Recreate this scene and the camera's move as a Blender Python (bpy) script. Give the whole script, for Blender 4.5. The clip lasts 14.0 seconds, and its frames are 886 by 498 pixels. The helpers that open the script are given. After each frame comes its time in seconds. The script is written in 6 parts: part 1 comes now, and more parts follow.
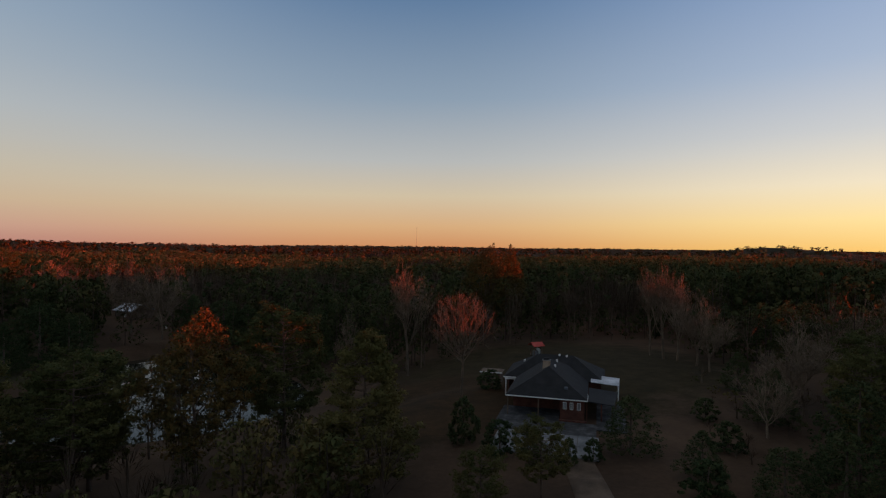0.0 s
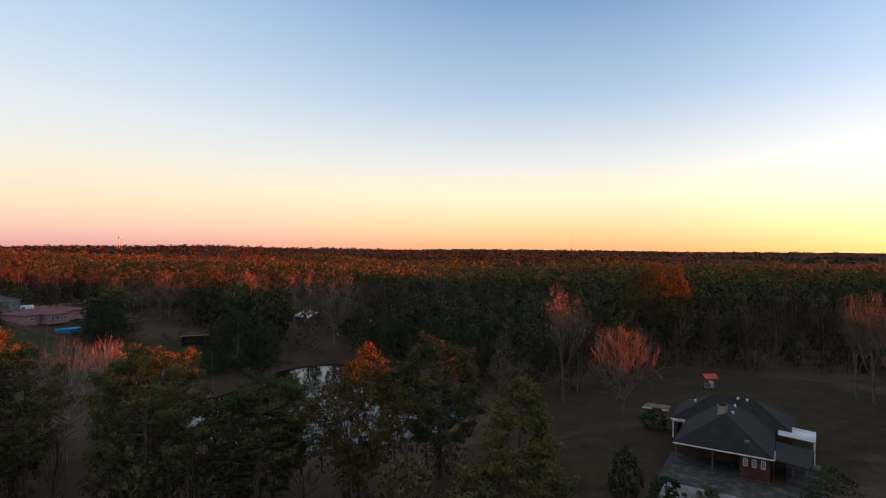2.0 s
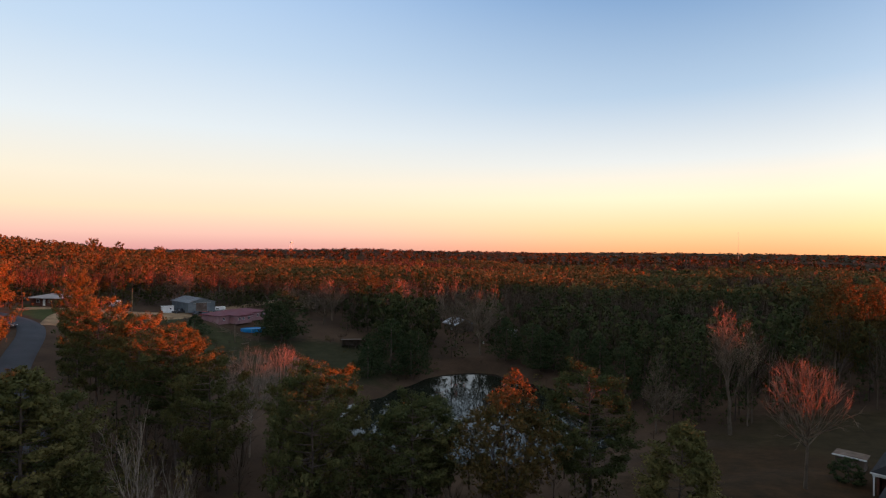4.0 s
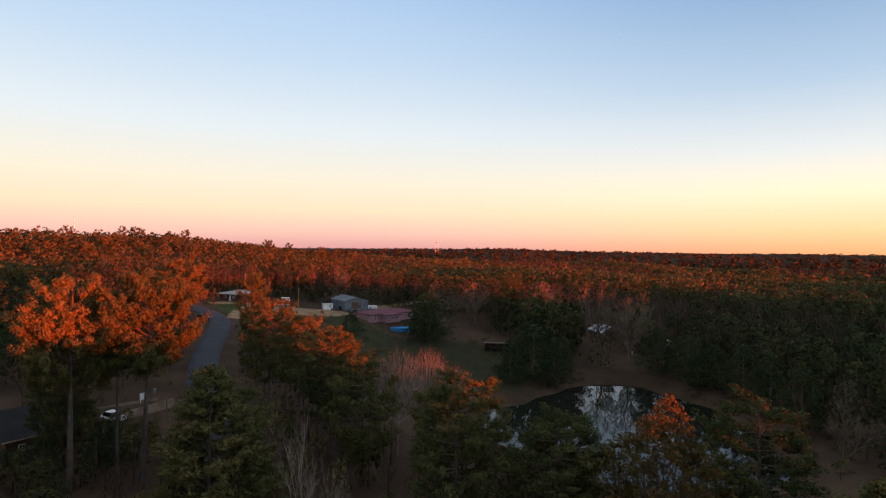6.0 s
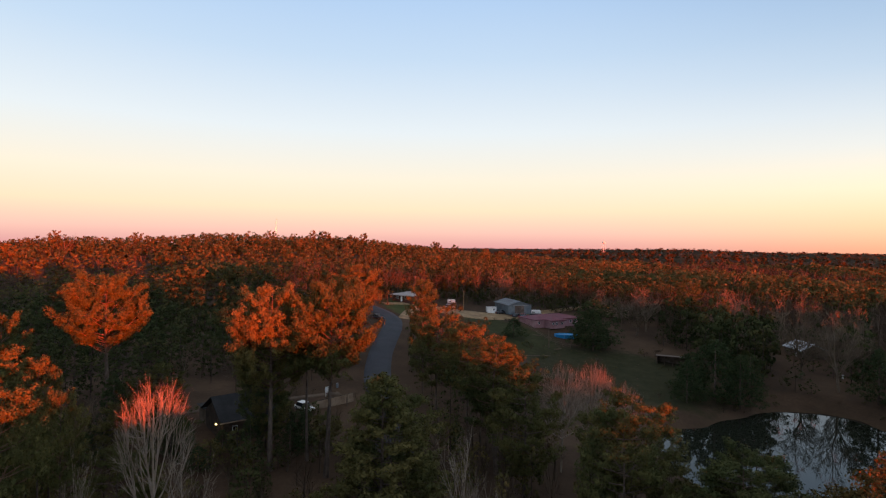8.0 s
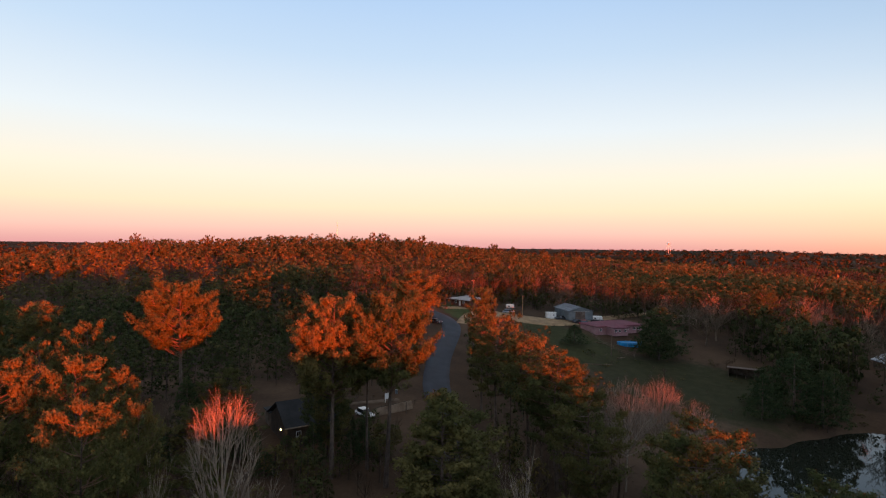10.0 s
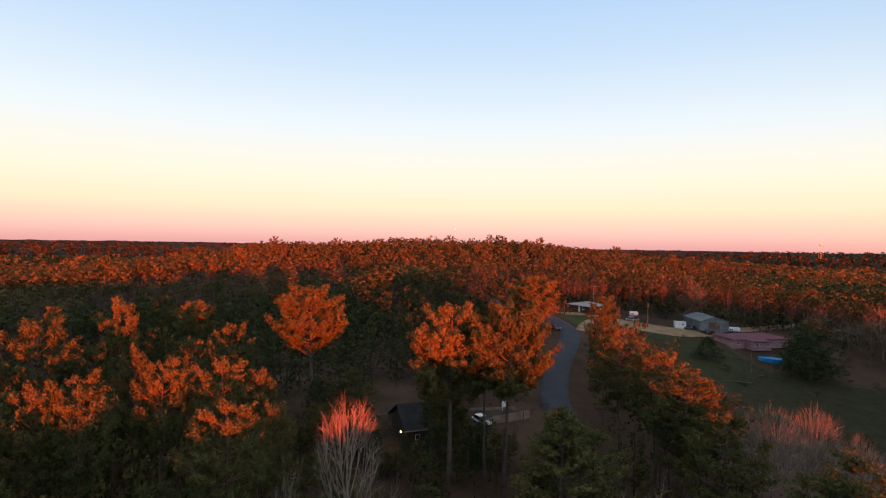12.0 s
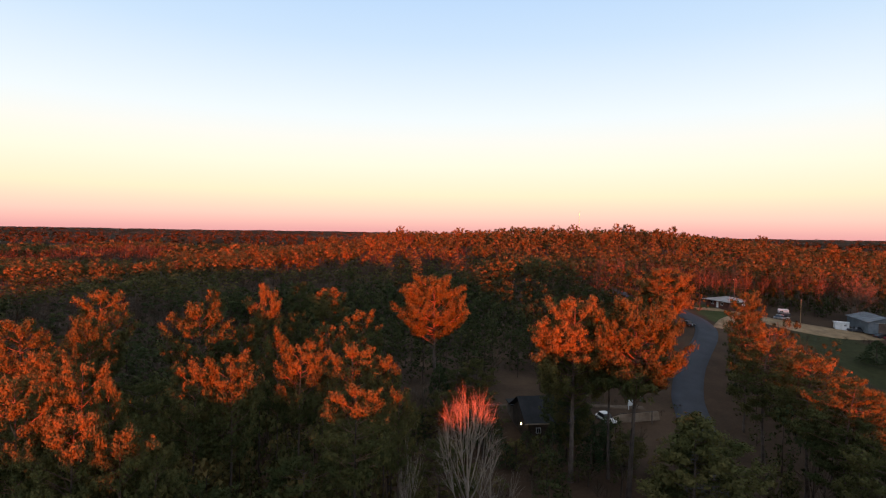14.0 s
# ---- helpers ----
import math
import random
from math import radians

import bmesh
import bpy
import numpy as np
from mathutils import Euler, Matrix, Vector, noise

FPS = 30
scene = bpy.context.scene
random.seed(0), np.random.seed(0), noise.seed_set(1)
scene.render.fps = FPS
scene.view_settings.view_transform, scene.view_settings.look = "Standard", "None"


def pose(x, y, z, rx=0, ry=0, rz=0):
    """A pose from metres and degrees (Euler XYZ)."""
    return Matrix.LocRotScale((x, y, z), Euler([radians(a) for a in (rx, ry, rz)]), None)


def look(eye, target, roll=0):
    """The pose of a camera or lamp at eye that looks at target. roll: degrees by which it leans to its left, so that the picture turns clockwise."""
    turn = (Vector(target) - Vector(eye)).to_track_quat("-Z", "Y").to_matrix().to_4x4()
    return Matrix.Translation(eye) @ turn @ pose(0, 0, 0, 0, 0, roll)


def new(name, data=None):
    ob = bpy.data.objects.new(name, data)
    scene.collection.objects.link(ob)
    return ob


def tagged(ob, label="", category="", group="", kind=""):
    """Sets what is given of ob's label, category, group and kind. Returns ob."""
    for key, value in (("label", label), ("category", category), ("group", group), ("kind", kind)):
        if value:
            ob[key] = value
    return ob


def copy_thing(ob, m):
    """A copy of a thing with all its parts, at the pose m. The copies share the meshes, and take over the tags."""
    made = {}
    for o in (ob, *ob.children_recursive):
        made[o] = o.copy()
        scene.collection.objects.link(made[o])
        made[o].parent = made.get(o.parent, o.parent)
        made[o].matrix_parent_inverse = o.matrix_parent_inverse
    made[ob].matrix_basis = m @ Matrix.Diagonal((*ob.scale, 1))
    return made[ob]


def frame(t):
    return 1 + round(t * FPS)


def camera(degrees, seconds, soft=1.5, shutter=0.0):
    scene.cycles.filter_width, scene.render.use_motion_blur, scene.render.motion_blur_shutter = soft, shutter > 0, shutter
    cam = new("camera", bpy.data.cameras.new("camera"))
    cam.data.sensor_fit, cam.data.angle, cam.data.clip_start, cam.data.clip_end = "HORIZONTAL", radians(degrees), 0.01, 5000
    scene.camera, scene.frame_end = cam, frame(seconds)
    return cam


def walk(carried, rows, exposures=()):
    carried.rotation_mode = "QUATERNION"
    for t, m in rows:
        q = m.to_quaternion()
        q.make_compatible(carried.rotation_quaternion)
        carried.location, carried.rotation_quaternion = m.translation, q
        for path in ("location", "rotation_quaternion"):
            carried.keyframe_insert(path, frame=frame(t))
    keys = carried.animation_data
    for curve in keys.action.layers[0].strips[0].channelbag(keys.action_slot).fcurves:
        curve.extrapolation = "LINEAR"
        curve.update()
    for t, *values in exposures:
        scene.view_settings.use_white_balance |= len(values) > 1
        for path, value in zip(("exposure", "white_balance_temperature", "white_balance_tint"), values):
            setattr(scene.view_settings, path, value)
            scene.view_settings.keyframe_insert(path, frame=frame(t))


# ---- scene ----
# ---------------------------------------------------------------- camera
cam = camera(78.18, 14.0, soft=1.2)
PATH = [
    (0.0, 0.000, 0.000, 21.550, 0.00, -0.08, -0.51),
    (0.5, 0.076, 0.243, 22.538, 3.56, -0.03, -0.48),
    (1.0, 0.060, 0.514, 23.498, 7.60, 0.04, -0.45),
    (1.5, -0.039, 0.784, 24.415, 11.73, 0.04, -0.39),
    (2.0, -0.196, 0.955, 25.249, 16.07, 0.09, -0.43),
    (2.5, -0.337, 1.040, 25.993, 20.74, 0.06, -0.43),
    (3.0, -0.450, 1.084, 26.696, 24.66, 0.05, -0.43),
    (5.5, -0.727, 1.440, 28.959, 41.75, 0.27, -0.71),
    (6.0, -0.873, 1.533, 29.369, 46.11, 0.02, -0.76),
    (6.5, -0.993, 1.662, 29.704, 50.09, -0.15, -0.69),
    (7.0, -1.103, 1.767, 30.058, 54.28, -0.24, -0.70),
    (7.5, -1.171, 1.854, 30.487, 58.38, -0.25, -0.71),
    (8.0, -1.327, 1.935, 31.042, 63.16, -0.21, -0.79),
    (10.5, -2.325, 1.968, 32.936, 70.71, -0.31, -0.90),
    (11.0, -2.520, 1.992, 33.281, 73.61, -0.35, -0.97),
    (11.5, -2.695, 2.015, 33.596, 77.45, -0.39, -1.01),
    (12.0, -2.820, 1.995, 33.857, 81.45, -0.41, -1.03),
    (12.5, -2.931, 1.990, 34.047, 85.70, -0.44, -1.00),
    (13.0, -2.986, 2.023, 34.150, 89.05, -0.60, -1.02),
    (13.5, -3.041, 2.088, 34.201, 91.56, -1.23, -1.01),
    (14.0, -3.105, 2.121, 34.240, 94.20, -1.79, -0.98),
]
EXPOSURES = [(0.0, 1.18), (0.5, 1.5), (1.0, 1.8), (1.5, 1.98), (3.0, 2.07), (7.5, 2.1), (11.0, 2.16), (14.0, 2.22)]
walk(cam, [(t, pose(x, y, z, 90 + pitch, roll, yaw)) for t, x, y, z, yaw, pitch, roll in PATH], EXPOSURES)

# ---------------------------------------------------------------- sky and sun
SUN_AZ, SUN_EL = radians(80), radians(1.55)   # clockwise from +y, above the horizon
world = bpy.data.worlds.new("dusk_sky")
scene.world = world
world.use_nodes = True
wt = world.node_tree
wt.nodes.clear()


def node(tree, kind, **values):
    n = tree.nodes.new(kind)
    for key, value in values.items():
        n.inputs[key].default_value = value
    return n


def ramp(tree, stops, mode="LINEAR"):
    n = tree.nodes.new("ShaderNodeValToRGB")
    n.color_ramp.interpolation = mode
    el = n.color_ramp.elements
    while len(el) < len(stops):
        el.new(0.5)
    for e, (p, c) in zip(el, stops):
        e.position, e.color = p, (*c, 1)
    return n


def lin(r, g, b, gain=1.0):
    """Scene-linear colour from screen values of 0 to 255."""
    return tuple(gain * (((c / 255 + 0.055) / 1.055) ** 2.4 if c > 10 else c / 255 / 12.92) for c in (r, g, b))


def mix_rgb(tree, fac, a, b):
    m = tree.nodes.new("ShaderNodeMix")
    m.data_type = "RGBA"
    for socket, value in ((m.inputs[0], fac), (m.inputs[6], a), (m.inputs[7], b)):
        if isinstance(value, float):
            socket.default_value = value
        else:
            tree.links.new(value, socket)
    return m.outputs[2]


sky = wt.nodes.new("ShaderNodeTexSky")
sky.sky_type, sky.sun_disc = "NISHITA", False
sky.sun_elevation, sky.sun_rotation = SUN_EL, SUN_AZ
sky.altitude, sky.air_density, sky.dust_density, sky.ozone_density = 100, 1.0, 0.6, 3.0
# the evening gradient: gold towards the sun, rose over the far side, by height above the horizon (1 is 45 degrees)
GOLD = [(0.0, (252, 204, 112), 2.05), (0.06, (253, 224, 155), 2.11), (0.13, (252, 236, 205), 1.89), (0.23, (238, 238, 238), 1.47), (0.36, (204, 221, 248), 1.35), (0.56, (168, 197, 244), 1.30), (1.0, (168, 170, 174), 1.40)]
MIDDLE = [(0.0, (240, 165, 112), 1.35), (0.05, (247, 198, 146), 1.4), (0.12, (248, 228, 194), 1.3), (0.2, (234, 236, 234), 1.1), (0.34, (196, 220, 244), 0.92), (0.55, (148, 190, 240), 0.75), (1.0, (168, 170, 174), 1.3)]
ROSE = [(0.0, (226, 162, 160), 1.1), (0.035, (244, 194, 178), 1.15), (0.085, (250, 222, 188), 1.15), (0.15, (249, 237, 214), 1.08), (0.26, (237, 244, 247), 1.0), (0.42, (206, 228, 250), 0.96), (0.58, (180, 211, 248), 0.96), (1.0, (168, 170, 174), 1.3)]
SKY_GAIN = 0.24
way = wt.nodes.new("ShaderNodeTexCoord").outputs["Generated"]
xyz = wt.nodes.new("ShaderNodeSeparateXYZ")
wt.links.new(way, xyz.inputs[0])
asin = wt.nodes.new("ShaderNodeMath")
asin.operation = "ARCSINE"
wt.links.new(xyz.outputs[2], asin.inputs[0])
rise = wt.nodes.new("ShaderNodeMath")
rise.operation = "DIVIDE"
rise.use_clamp = True
rise.inputs[1].default_value = math.pi / 4
wt.links.new(asin.outputs[0], rise.inputs[0])
facing = wt.nodes.new("ShaderNodeVectorMath")
facing.operation = "DOT_PRODUCT"
facing.inputs[1].default_value = (math.sin(SUN_AZ), math.cos(SUN_AZ), 0)
wt.links.new(way, facing.inputs[0])
bands = []
for stops in (GOLD, MIDDLE, ROSE):
    r = ramp(wt, [(p, lin(*c, gain=SKY_GAIN * g)) for p, c, g in stops])
    wt.links.new(rise.outputs[0], r.inputs[0])
    bands.append(r.outputs[0])
sunward = []
for a, b in ((0.15, 0.95), (0.1, -0.75)):
    f = wt.nodes.new("ShaderNodeMapRange")
    f.interpolation_type = "SMOOTHSTEP"
    f.inputs["From Min"].default_value, f.inputs["From Max"].default_value = a, b
    wt.links.new(facing.outputs["Value"], f.inputs["Value"])
    sunward.append(f.outputs[0])
evening = mix_rgb(wt, sunward[1], mix_rgb(wt, sunward[0], bands[1], bands[0]), bands[2])
dim = wt.nodes.new("ShaderNodeVectorMath")
dim.operation = "SCALE"
dim.inputs["Scale"].default_value = 0.09
wt.links.new(sky.outputs[0], dim.inputs[0])
bg = node(wt, "ShaderNodeBackground", Strength=1.0)
wo = wt.nodes.new("ShaderNodeOutputWorld")
wt.links.new(mix_rgb(wt, 0.95, dim.outputs[0], evening), bg.inputs[0])
wt.links.new(bg.outputs[0], wo.inputs[0])

sun_data = bpy.data.lights.new("sun", "SUN")
sun_data.energy, sun_data.angle, sun_data.color = 4.8, radians(0.6), (1.0, 0.083, 0.0085)
sun = new("sun", sun_data)
sun_way = Vector((math.sin(SUN_AZ) * math.cos(SUN_EL), math.cos(SUN_AZ) * math.cos(SUN_EL), math.sin(SUN_EL)))
sun.matrix_world = look(sun_way * 400, (0, 0, 0))


# ---------------------------------------------------------------- materials
def material(name, colours, rough=0.85, scale=1.0, fine=12.0, bump=0.2, metal=0.0, island=0.0, objrand=0.0, coords="Object", spec=0.3, through_light=0.0, relief=0.05):
    """Two noises (patches and grain) blend two to four colours; bump from the grain; spread by object or by piece."""
    m = bpy.data.materials.new(name)
    m.use_nodes = True
    t = m.node_tree
    b = t.nodes["Principled BSDF"]
    b.inputs["Roughness"].default_value, b.inputs["Metallic"].default_value = rough, metal
    b.inputs["Specular IOR Level"].default_value = spec
    tc = t.nodes.new("ShaderNodeTexCoord")
    big = node(t, "ShaderNodeTexNoise", Scale=scale, Detail=4.0, Roughness=0.6)
    small = node(t, "ShaderNodeTexNoise", Scale=fine, Detail=5.0, Roughness=0.7)
    for n in (big, small):
        t.links.new(tc.outputs[coords], n.inputs["Vector"])
    mix = t.nodes.new("ShaderNodeMath")
    mix.operation = "MULTIPLY_ADD"
    mix.inputs[1].default_value, mix.inputs[2].default_value = 0.4, -0.2
    t.links.new(small.outputs["Fac"], mix.inputs[0])
    add = t.nodes.new("ShaderNodeMath")
    add.operation = "ADD"
    t.links.new(big.outputs["Fac"], add.inputs[0])
    t.links.new(mix.outputs[0], add.inputs[1])
    last = add
    for amount, kind, out in ((island, "ShaderNodeNewGeometry", "Random Per Island"), (objrand, "ShaderNodeObjectInfo", "Random")):
        if amount:
            g = t.nodes.new(kind)
            s = t.nodes.new("ShaderNodeMath")
            s.operation = "MULTIPLY_ADD"
            s.inputs[1].default_value, s.inputs[2].default_value = amount, -amount / 2
            t.links.new(g.outputs[out], s.inputs[0])
            a = t.nodes.new("ShaderNodeMath")
            a.operation = "ADD"
            t.links.new(last.outputs[0], a.inputs[0])
            t.links.new(s.outputs[0], a.inputs[1])
            last = a
    n = len(colours)
    r = ramp(t, [(0.28 + 0.44 * i / max(1, n - 1), c) for i, c in enumerate(colours)])
    t.links.new(last.outputs[0], r.inputs[0])
    t.links.new(r.outputs[0], b.inputs["Base Color"])
    if bump:
        bp = node(t, "ShaderNodeBump", Strength=bump, Distance=relief)
        t.links.new(small.outputs["Fac"], bp.inputs["Height"])
        t.links.new(bp.outputs[0], b.inputs["Normal"])
    if through_light:
        tr = t.nodes.new("ShaderNodeBsdfTranslucent")
        t.links.new(r.outputs[0], tr.inputs[0])
        ms = node(t, "ShaderNodeMixShader", Fac=through_light)
        t.links.new(b.outputs[0], ms.inputs[1])
        t.links.new(tr.outputs[0], ms.inputs[2])
        t.links.new(ms.outputs[0], t.nodes["Material Output"].inputs[0])
    return m


def glow(name, colour, strength):
    m = bpy.data.materials.new(name)
    m.use_nodes = True
    b = m.node_tree.nodes["Principled BSDF"]
    b.inputs["Base Color"].default_value = (*colour, 1)
    b.inputs["Emission Color"].default_value, b.inputs["Emission Strength"].default_value = (*colour, 1), strength
    return m


NEEDLE = material("pine_needles", [(0.058, 0.072, 0.028), (0.097, 0.098, 0.037), (0.155, 0.128, 0.048)], 0.8, 0.09, 1.5, 0, island=0.1, objrand=0.25, spec=0.04, through_light=0.25)
NEEDLE_DARK = material("cedar_leaves", [(0.028, 0.046, 0.02), (0.05, 0.066, 0.029), (0.08, 0.085, 0.037)], 0.8, 0.2, 2, 0, island=0.35, objrand=0.2, spec=0.04, through_light=0.15)
AUTUMN = material("autumn_leaves", [(0.052, 0.05, 0.02), (0.085, 0.066, 0.024), (0.125, 0.078, 0.026)], 0.8, 0.2, 2, 0, island=0.4, objrand=0.2, spec=0.04, through_light=0.25)
BARK = material("pine_bark", [(0.05, 0.036, 0.028), (0.095, 0.07, 0.054), (0.15, 0.11, 0.085)], 0.95, 0.9, 9, 0.6, objrand=0.2)
LIMB = material("pine_limb_bark", [(0.06, 0.04, 0.028), (0.11, 0.07, 0.046), (0.17, 0.11, 0.07)], 0.9, 0.8, 8, 0.3, objrand=0.2)
PALE_BARK = material("bare_bark", [(0.074, 0.054, 0.037), (0.14, 0.104, 0.072), (0.21, 0.16, 0.112)], 0.9, 0.5, 8, 0.4, objrand=0.3)
TWIG = material("far_twigs", [(0.05, 0.03626, 0.02635), (0.09, 0.06664, 0.04845), (0.14, 0.1058, 0.0782)], 0.9, 0.06, 1.2, 0, island=0.3, spec=0.05)
FOREST = material("far_needles", [(0.0401, 0.0507, 0.0201), (0.0684, 0.0755, 0.0295), (0.118, 0.0991, 0.0389), (0.1829, 0.1274, 0.0519)], 0.9, 0.13, 0.45, 0, island=0.05, spec=0.03, through_light=0.25)
# FOREST needles darkened and greened to put shade into the near woods
SHADED_NEEDLE = material("shaded_wood_needles", [(0.022, 0.034, 0.014), (0.038, 0.05, 0.021), (0.06, 0.065, 0.027), (0.095, 0.085, 0.036)], 0.9, 0.13, 0.9, 0, island=0.05, spec=0.03, through_light=0.2)
WHITE_BARK = material("pale_sycamore_bark", [(0.12, 0.095, 0.072), (0.22, 0.178, 0.138), (0.33, 0.275, 0.22)], 0.85, 0.6, 7, 0.3, objrand=0.2)
# far crowns' colour holds a dull haze tone and the shade between them
HAZE_SHADE_WOOD = material("horizon_trees_haze_shade", [(0.026, 0.021, 0.009), (0.046, 0.034, 0.015), (0.085, 0.054, 0.026)], 0.9, 0.012, 0.15, 0, island=0.08, spec=0.03)
# darker copy for the canopy sheet, with the treetops' own shade painted in
SHADED_CANOPY = material("far_canopy_shaded", [(0.015, 0.0125, 0.0055), (0.028, 0.02, 0.0095), (0.055, 0.034, 0.017)], 0.9, 0.012, 0.15, 0, spec=0.03)
PALESHEET = material("pale_sheet", [(0.2, 0.18, 0.17), (0.29, 0.26, 0.245), (0.38, 0.34, 0.32)], 0.6, 0.4, 6, 0.1)
ASPHALT = material("asphalt", [(0.02098, 0.02418, 0.03236), (0.02914, 0.03348, 0.04387), (0.03846, 0.0434, 0.0561)], 0.8, 0.25, 6, 0.3)
GRAVEL = material("gravel", [(0.153, 0.1008, 0.0544), (0.2448, 0.1651, 0.0896), (0.3366, 0.2352, 0.136)], 0.95, 0.3, 8, 0.5)
DIRT = material("sandy_dirt", [(0.0495, 0.0341, 0.0231), (0.088, 0.0616, 0.0418), (0.143, 0.1034, 0.0726)], 0.95, 0.4, 7, 0.5)
# the woods' trunks darker than pine_bark, their shade put into the colour
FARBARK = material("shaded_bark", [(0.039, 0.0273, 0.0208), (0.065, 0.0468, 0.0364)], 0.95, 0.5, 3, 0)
PATIO = material("stained_patio", [(0.014, 0.015, 0.017), (0.036, 0.038, 0.041), (0.1, 0.105, 0.11)], 0.8, 0.8, 4, 0.3)
CONCRETE = material("worn_concrete", [(0.075, 0.083, 0.09), (0.15, 0.158, 0.165), (0.25, 0.258, 0.26)], 0.85, 0.45, 6, 0.3)
SHINGLE = material("dark_shingles", [(0.009, 0.0098, 0.0115), (0.014, 0.0153, 0.0175), (0.021, 0.0225, 0.025)], 0.85, 0.8, 14, 0.5)
BRICK = material("red_brick", [(0.06, 0.024, 0.018), (0.105, 0.04, 0.028), (0.14, 0.062, 0.044)], 0.9, 1.2, 11, 0.4)
TAN_BRICK = material("tan_brick", [(0.22, 0.16, 0.11), (0.34, 0.26, 0.19), (0.4, 0.32, 0.25)], 0.9, 1.5, 11, 0.4)
WHITE = material("white_paint", [(0.55, 0.55, 0.54), (0.72, 0.72, 0.7), (0.8, 0.8, 0.79)], 0.5, 0.8, 9, 0.1)
TINBRIGHT = material("bright_tin", [(0.3, 0.33, 0.37), (0.5, 0.53, 0.57), (0.66, 0.69, 0.72)], 0.5, 0.6, 5, 0.1, metal=0.1)
METAL = material("galvanised_sheet", [(0.07125, 0.084, 0.1008), (0.1283, 0.1485, 0.1733), (0.2422, 0.27, 0.2993)], 0.6, 0.35, 5, 0.1)
BARNWALL = material("blue_grey_sheet", [(0.08, 0.1, 0.116), (0.128, 0.152, 0.168), (0.184, 0.208, 0.224)], 0.55, 0.4, 5, 0.1, metal=0.1)
PINKROOF = material("maroon_sheet_roof", [(0.09, 0.018, 0.03), (0.13, 0.027, 0.043), (0.16, 0.04, 0.058)], 0.6, 0.4, 6, 0.1)
PINKWALL = material("pink_siding", [(0.255, 0.1275, 0.135), (0.33, 0.18, 0.1875), (0.375, 0.225, 0.225)], 0.8, 0.4, 6, 0.15)
OLDWOOD = material("weathered_wood", [(0.07, 0.05, 0.035), (0.13, 0.095, 0.07), (0.2, 0.155, 0.12)], 0.9, 0.9, 10, 0.4)
TINROOF = material("rusty_tin", [(0.07, 0.048, 0.038), (0.12, 0.088, 0.07), (0.19, 0.155, 0.135)], 0.7, 0.7, 6, 0.1, metal=0.2)
REDROOF = material("red_tin", [(0.28, 0.03, 0.025), (0.4, 0.05, 0.04), (0.48, 0.09, 0.07)], 0.6, 0.8, 6, 0.1)
BLUEVINYL = material("blue_vinyl", [(0.01, 0.16, 0.4), (0.015, 0.23, 0.52), (0.04, 0.3, 0.6)], 0.4, 0.6, 5, 0.1)
GLASS = material("dark_glass", [(0.012, 0.014, 0.017), (0.02, 0.022, 0.026)], 0.08, 1, 5, 0, spec=0.6)
RUBBER = material("tyre_rubber", [(0.015, 0.015, 0.015), (0.03, 0.03, 0.03)], 0.9, 3, 12, 0.2)
STEEL = material("dull_steel", [(0.25, 0.26, 0.27), (0.4, 0.41, 0.42)], 0.4, 2, 10, 0.1, metal=0.8)
CARDARK = material("dark_car_paint", [(0.03, 0.033, 0.04), (0.05, 0.055, 0.065)], 0.3, 1, 5, 0, spec=0.5)
CARSILVER = material("silver_car_paint", [(0.3, 0.31, 0.33), (0.42, 0.43, 0.45)], 0.3, 1, 5, 0, metal=0.4)
CARRED = material("red_car_paint", [(0.3, 0.03, 0.02), (0.42, 0.05, 0.035)], 0.35, 1, 5, 0)
LAMPGLOW = glow("warm_bulb", (1.0, 0.66, 0.2), 26.0)


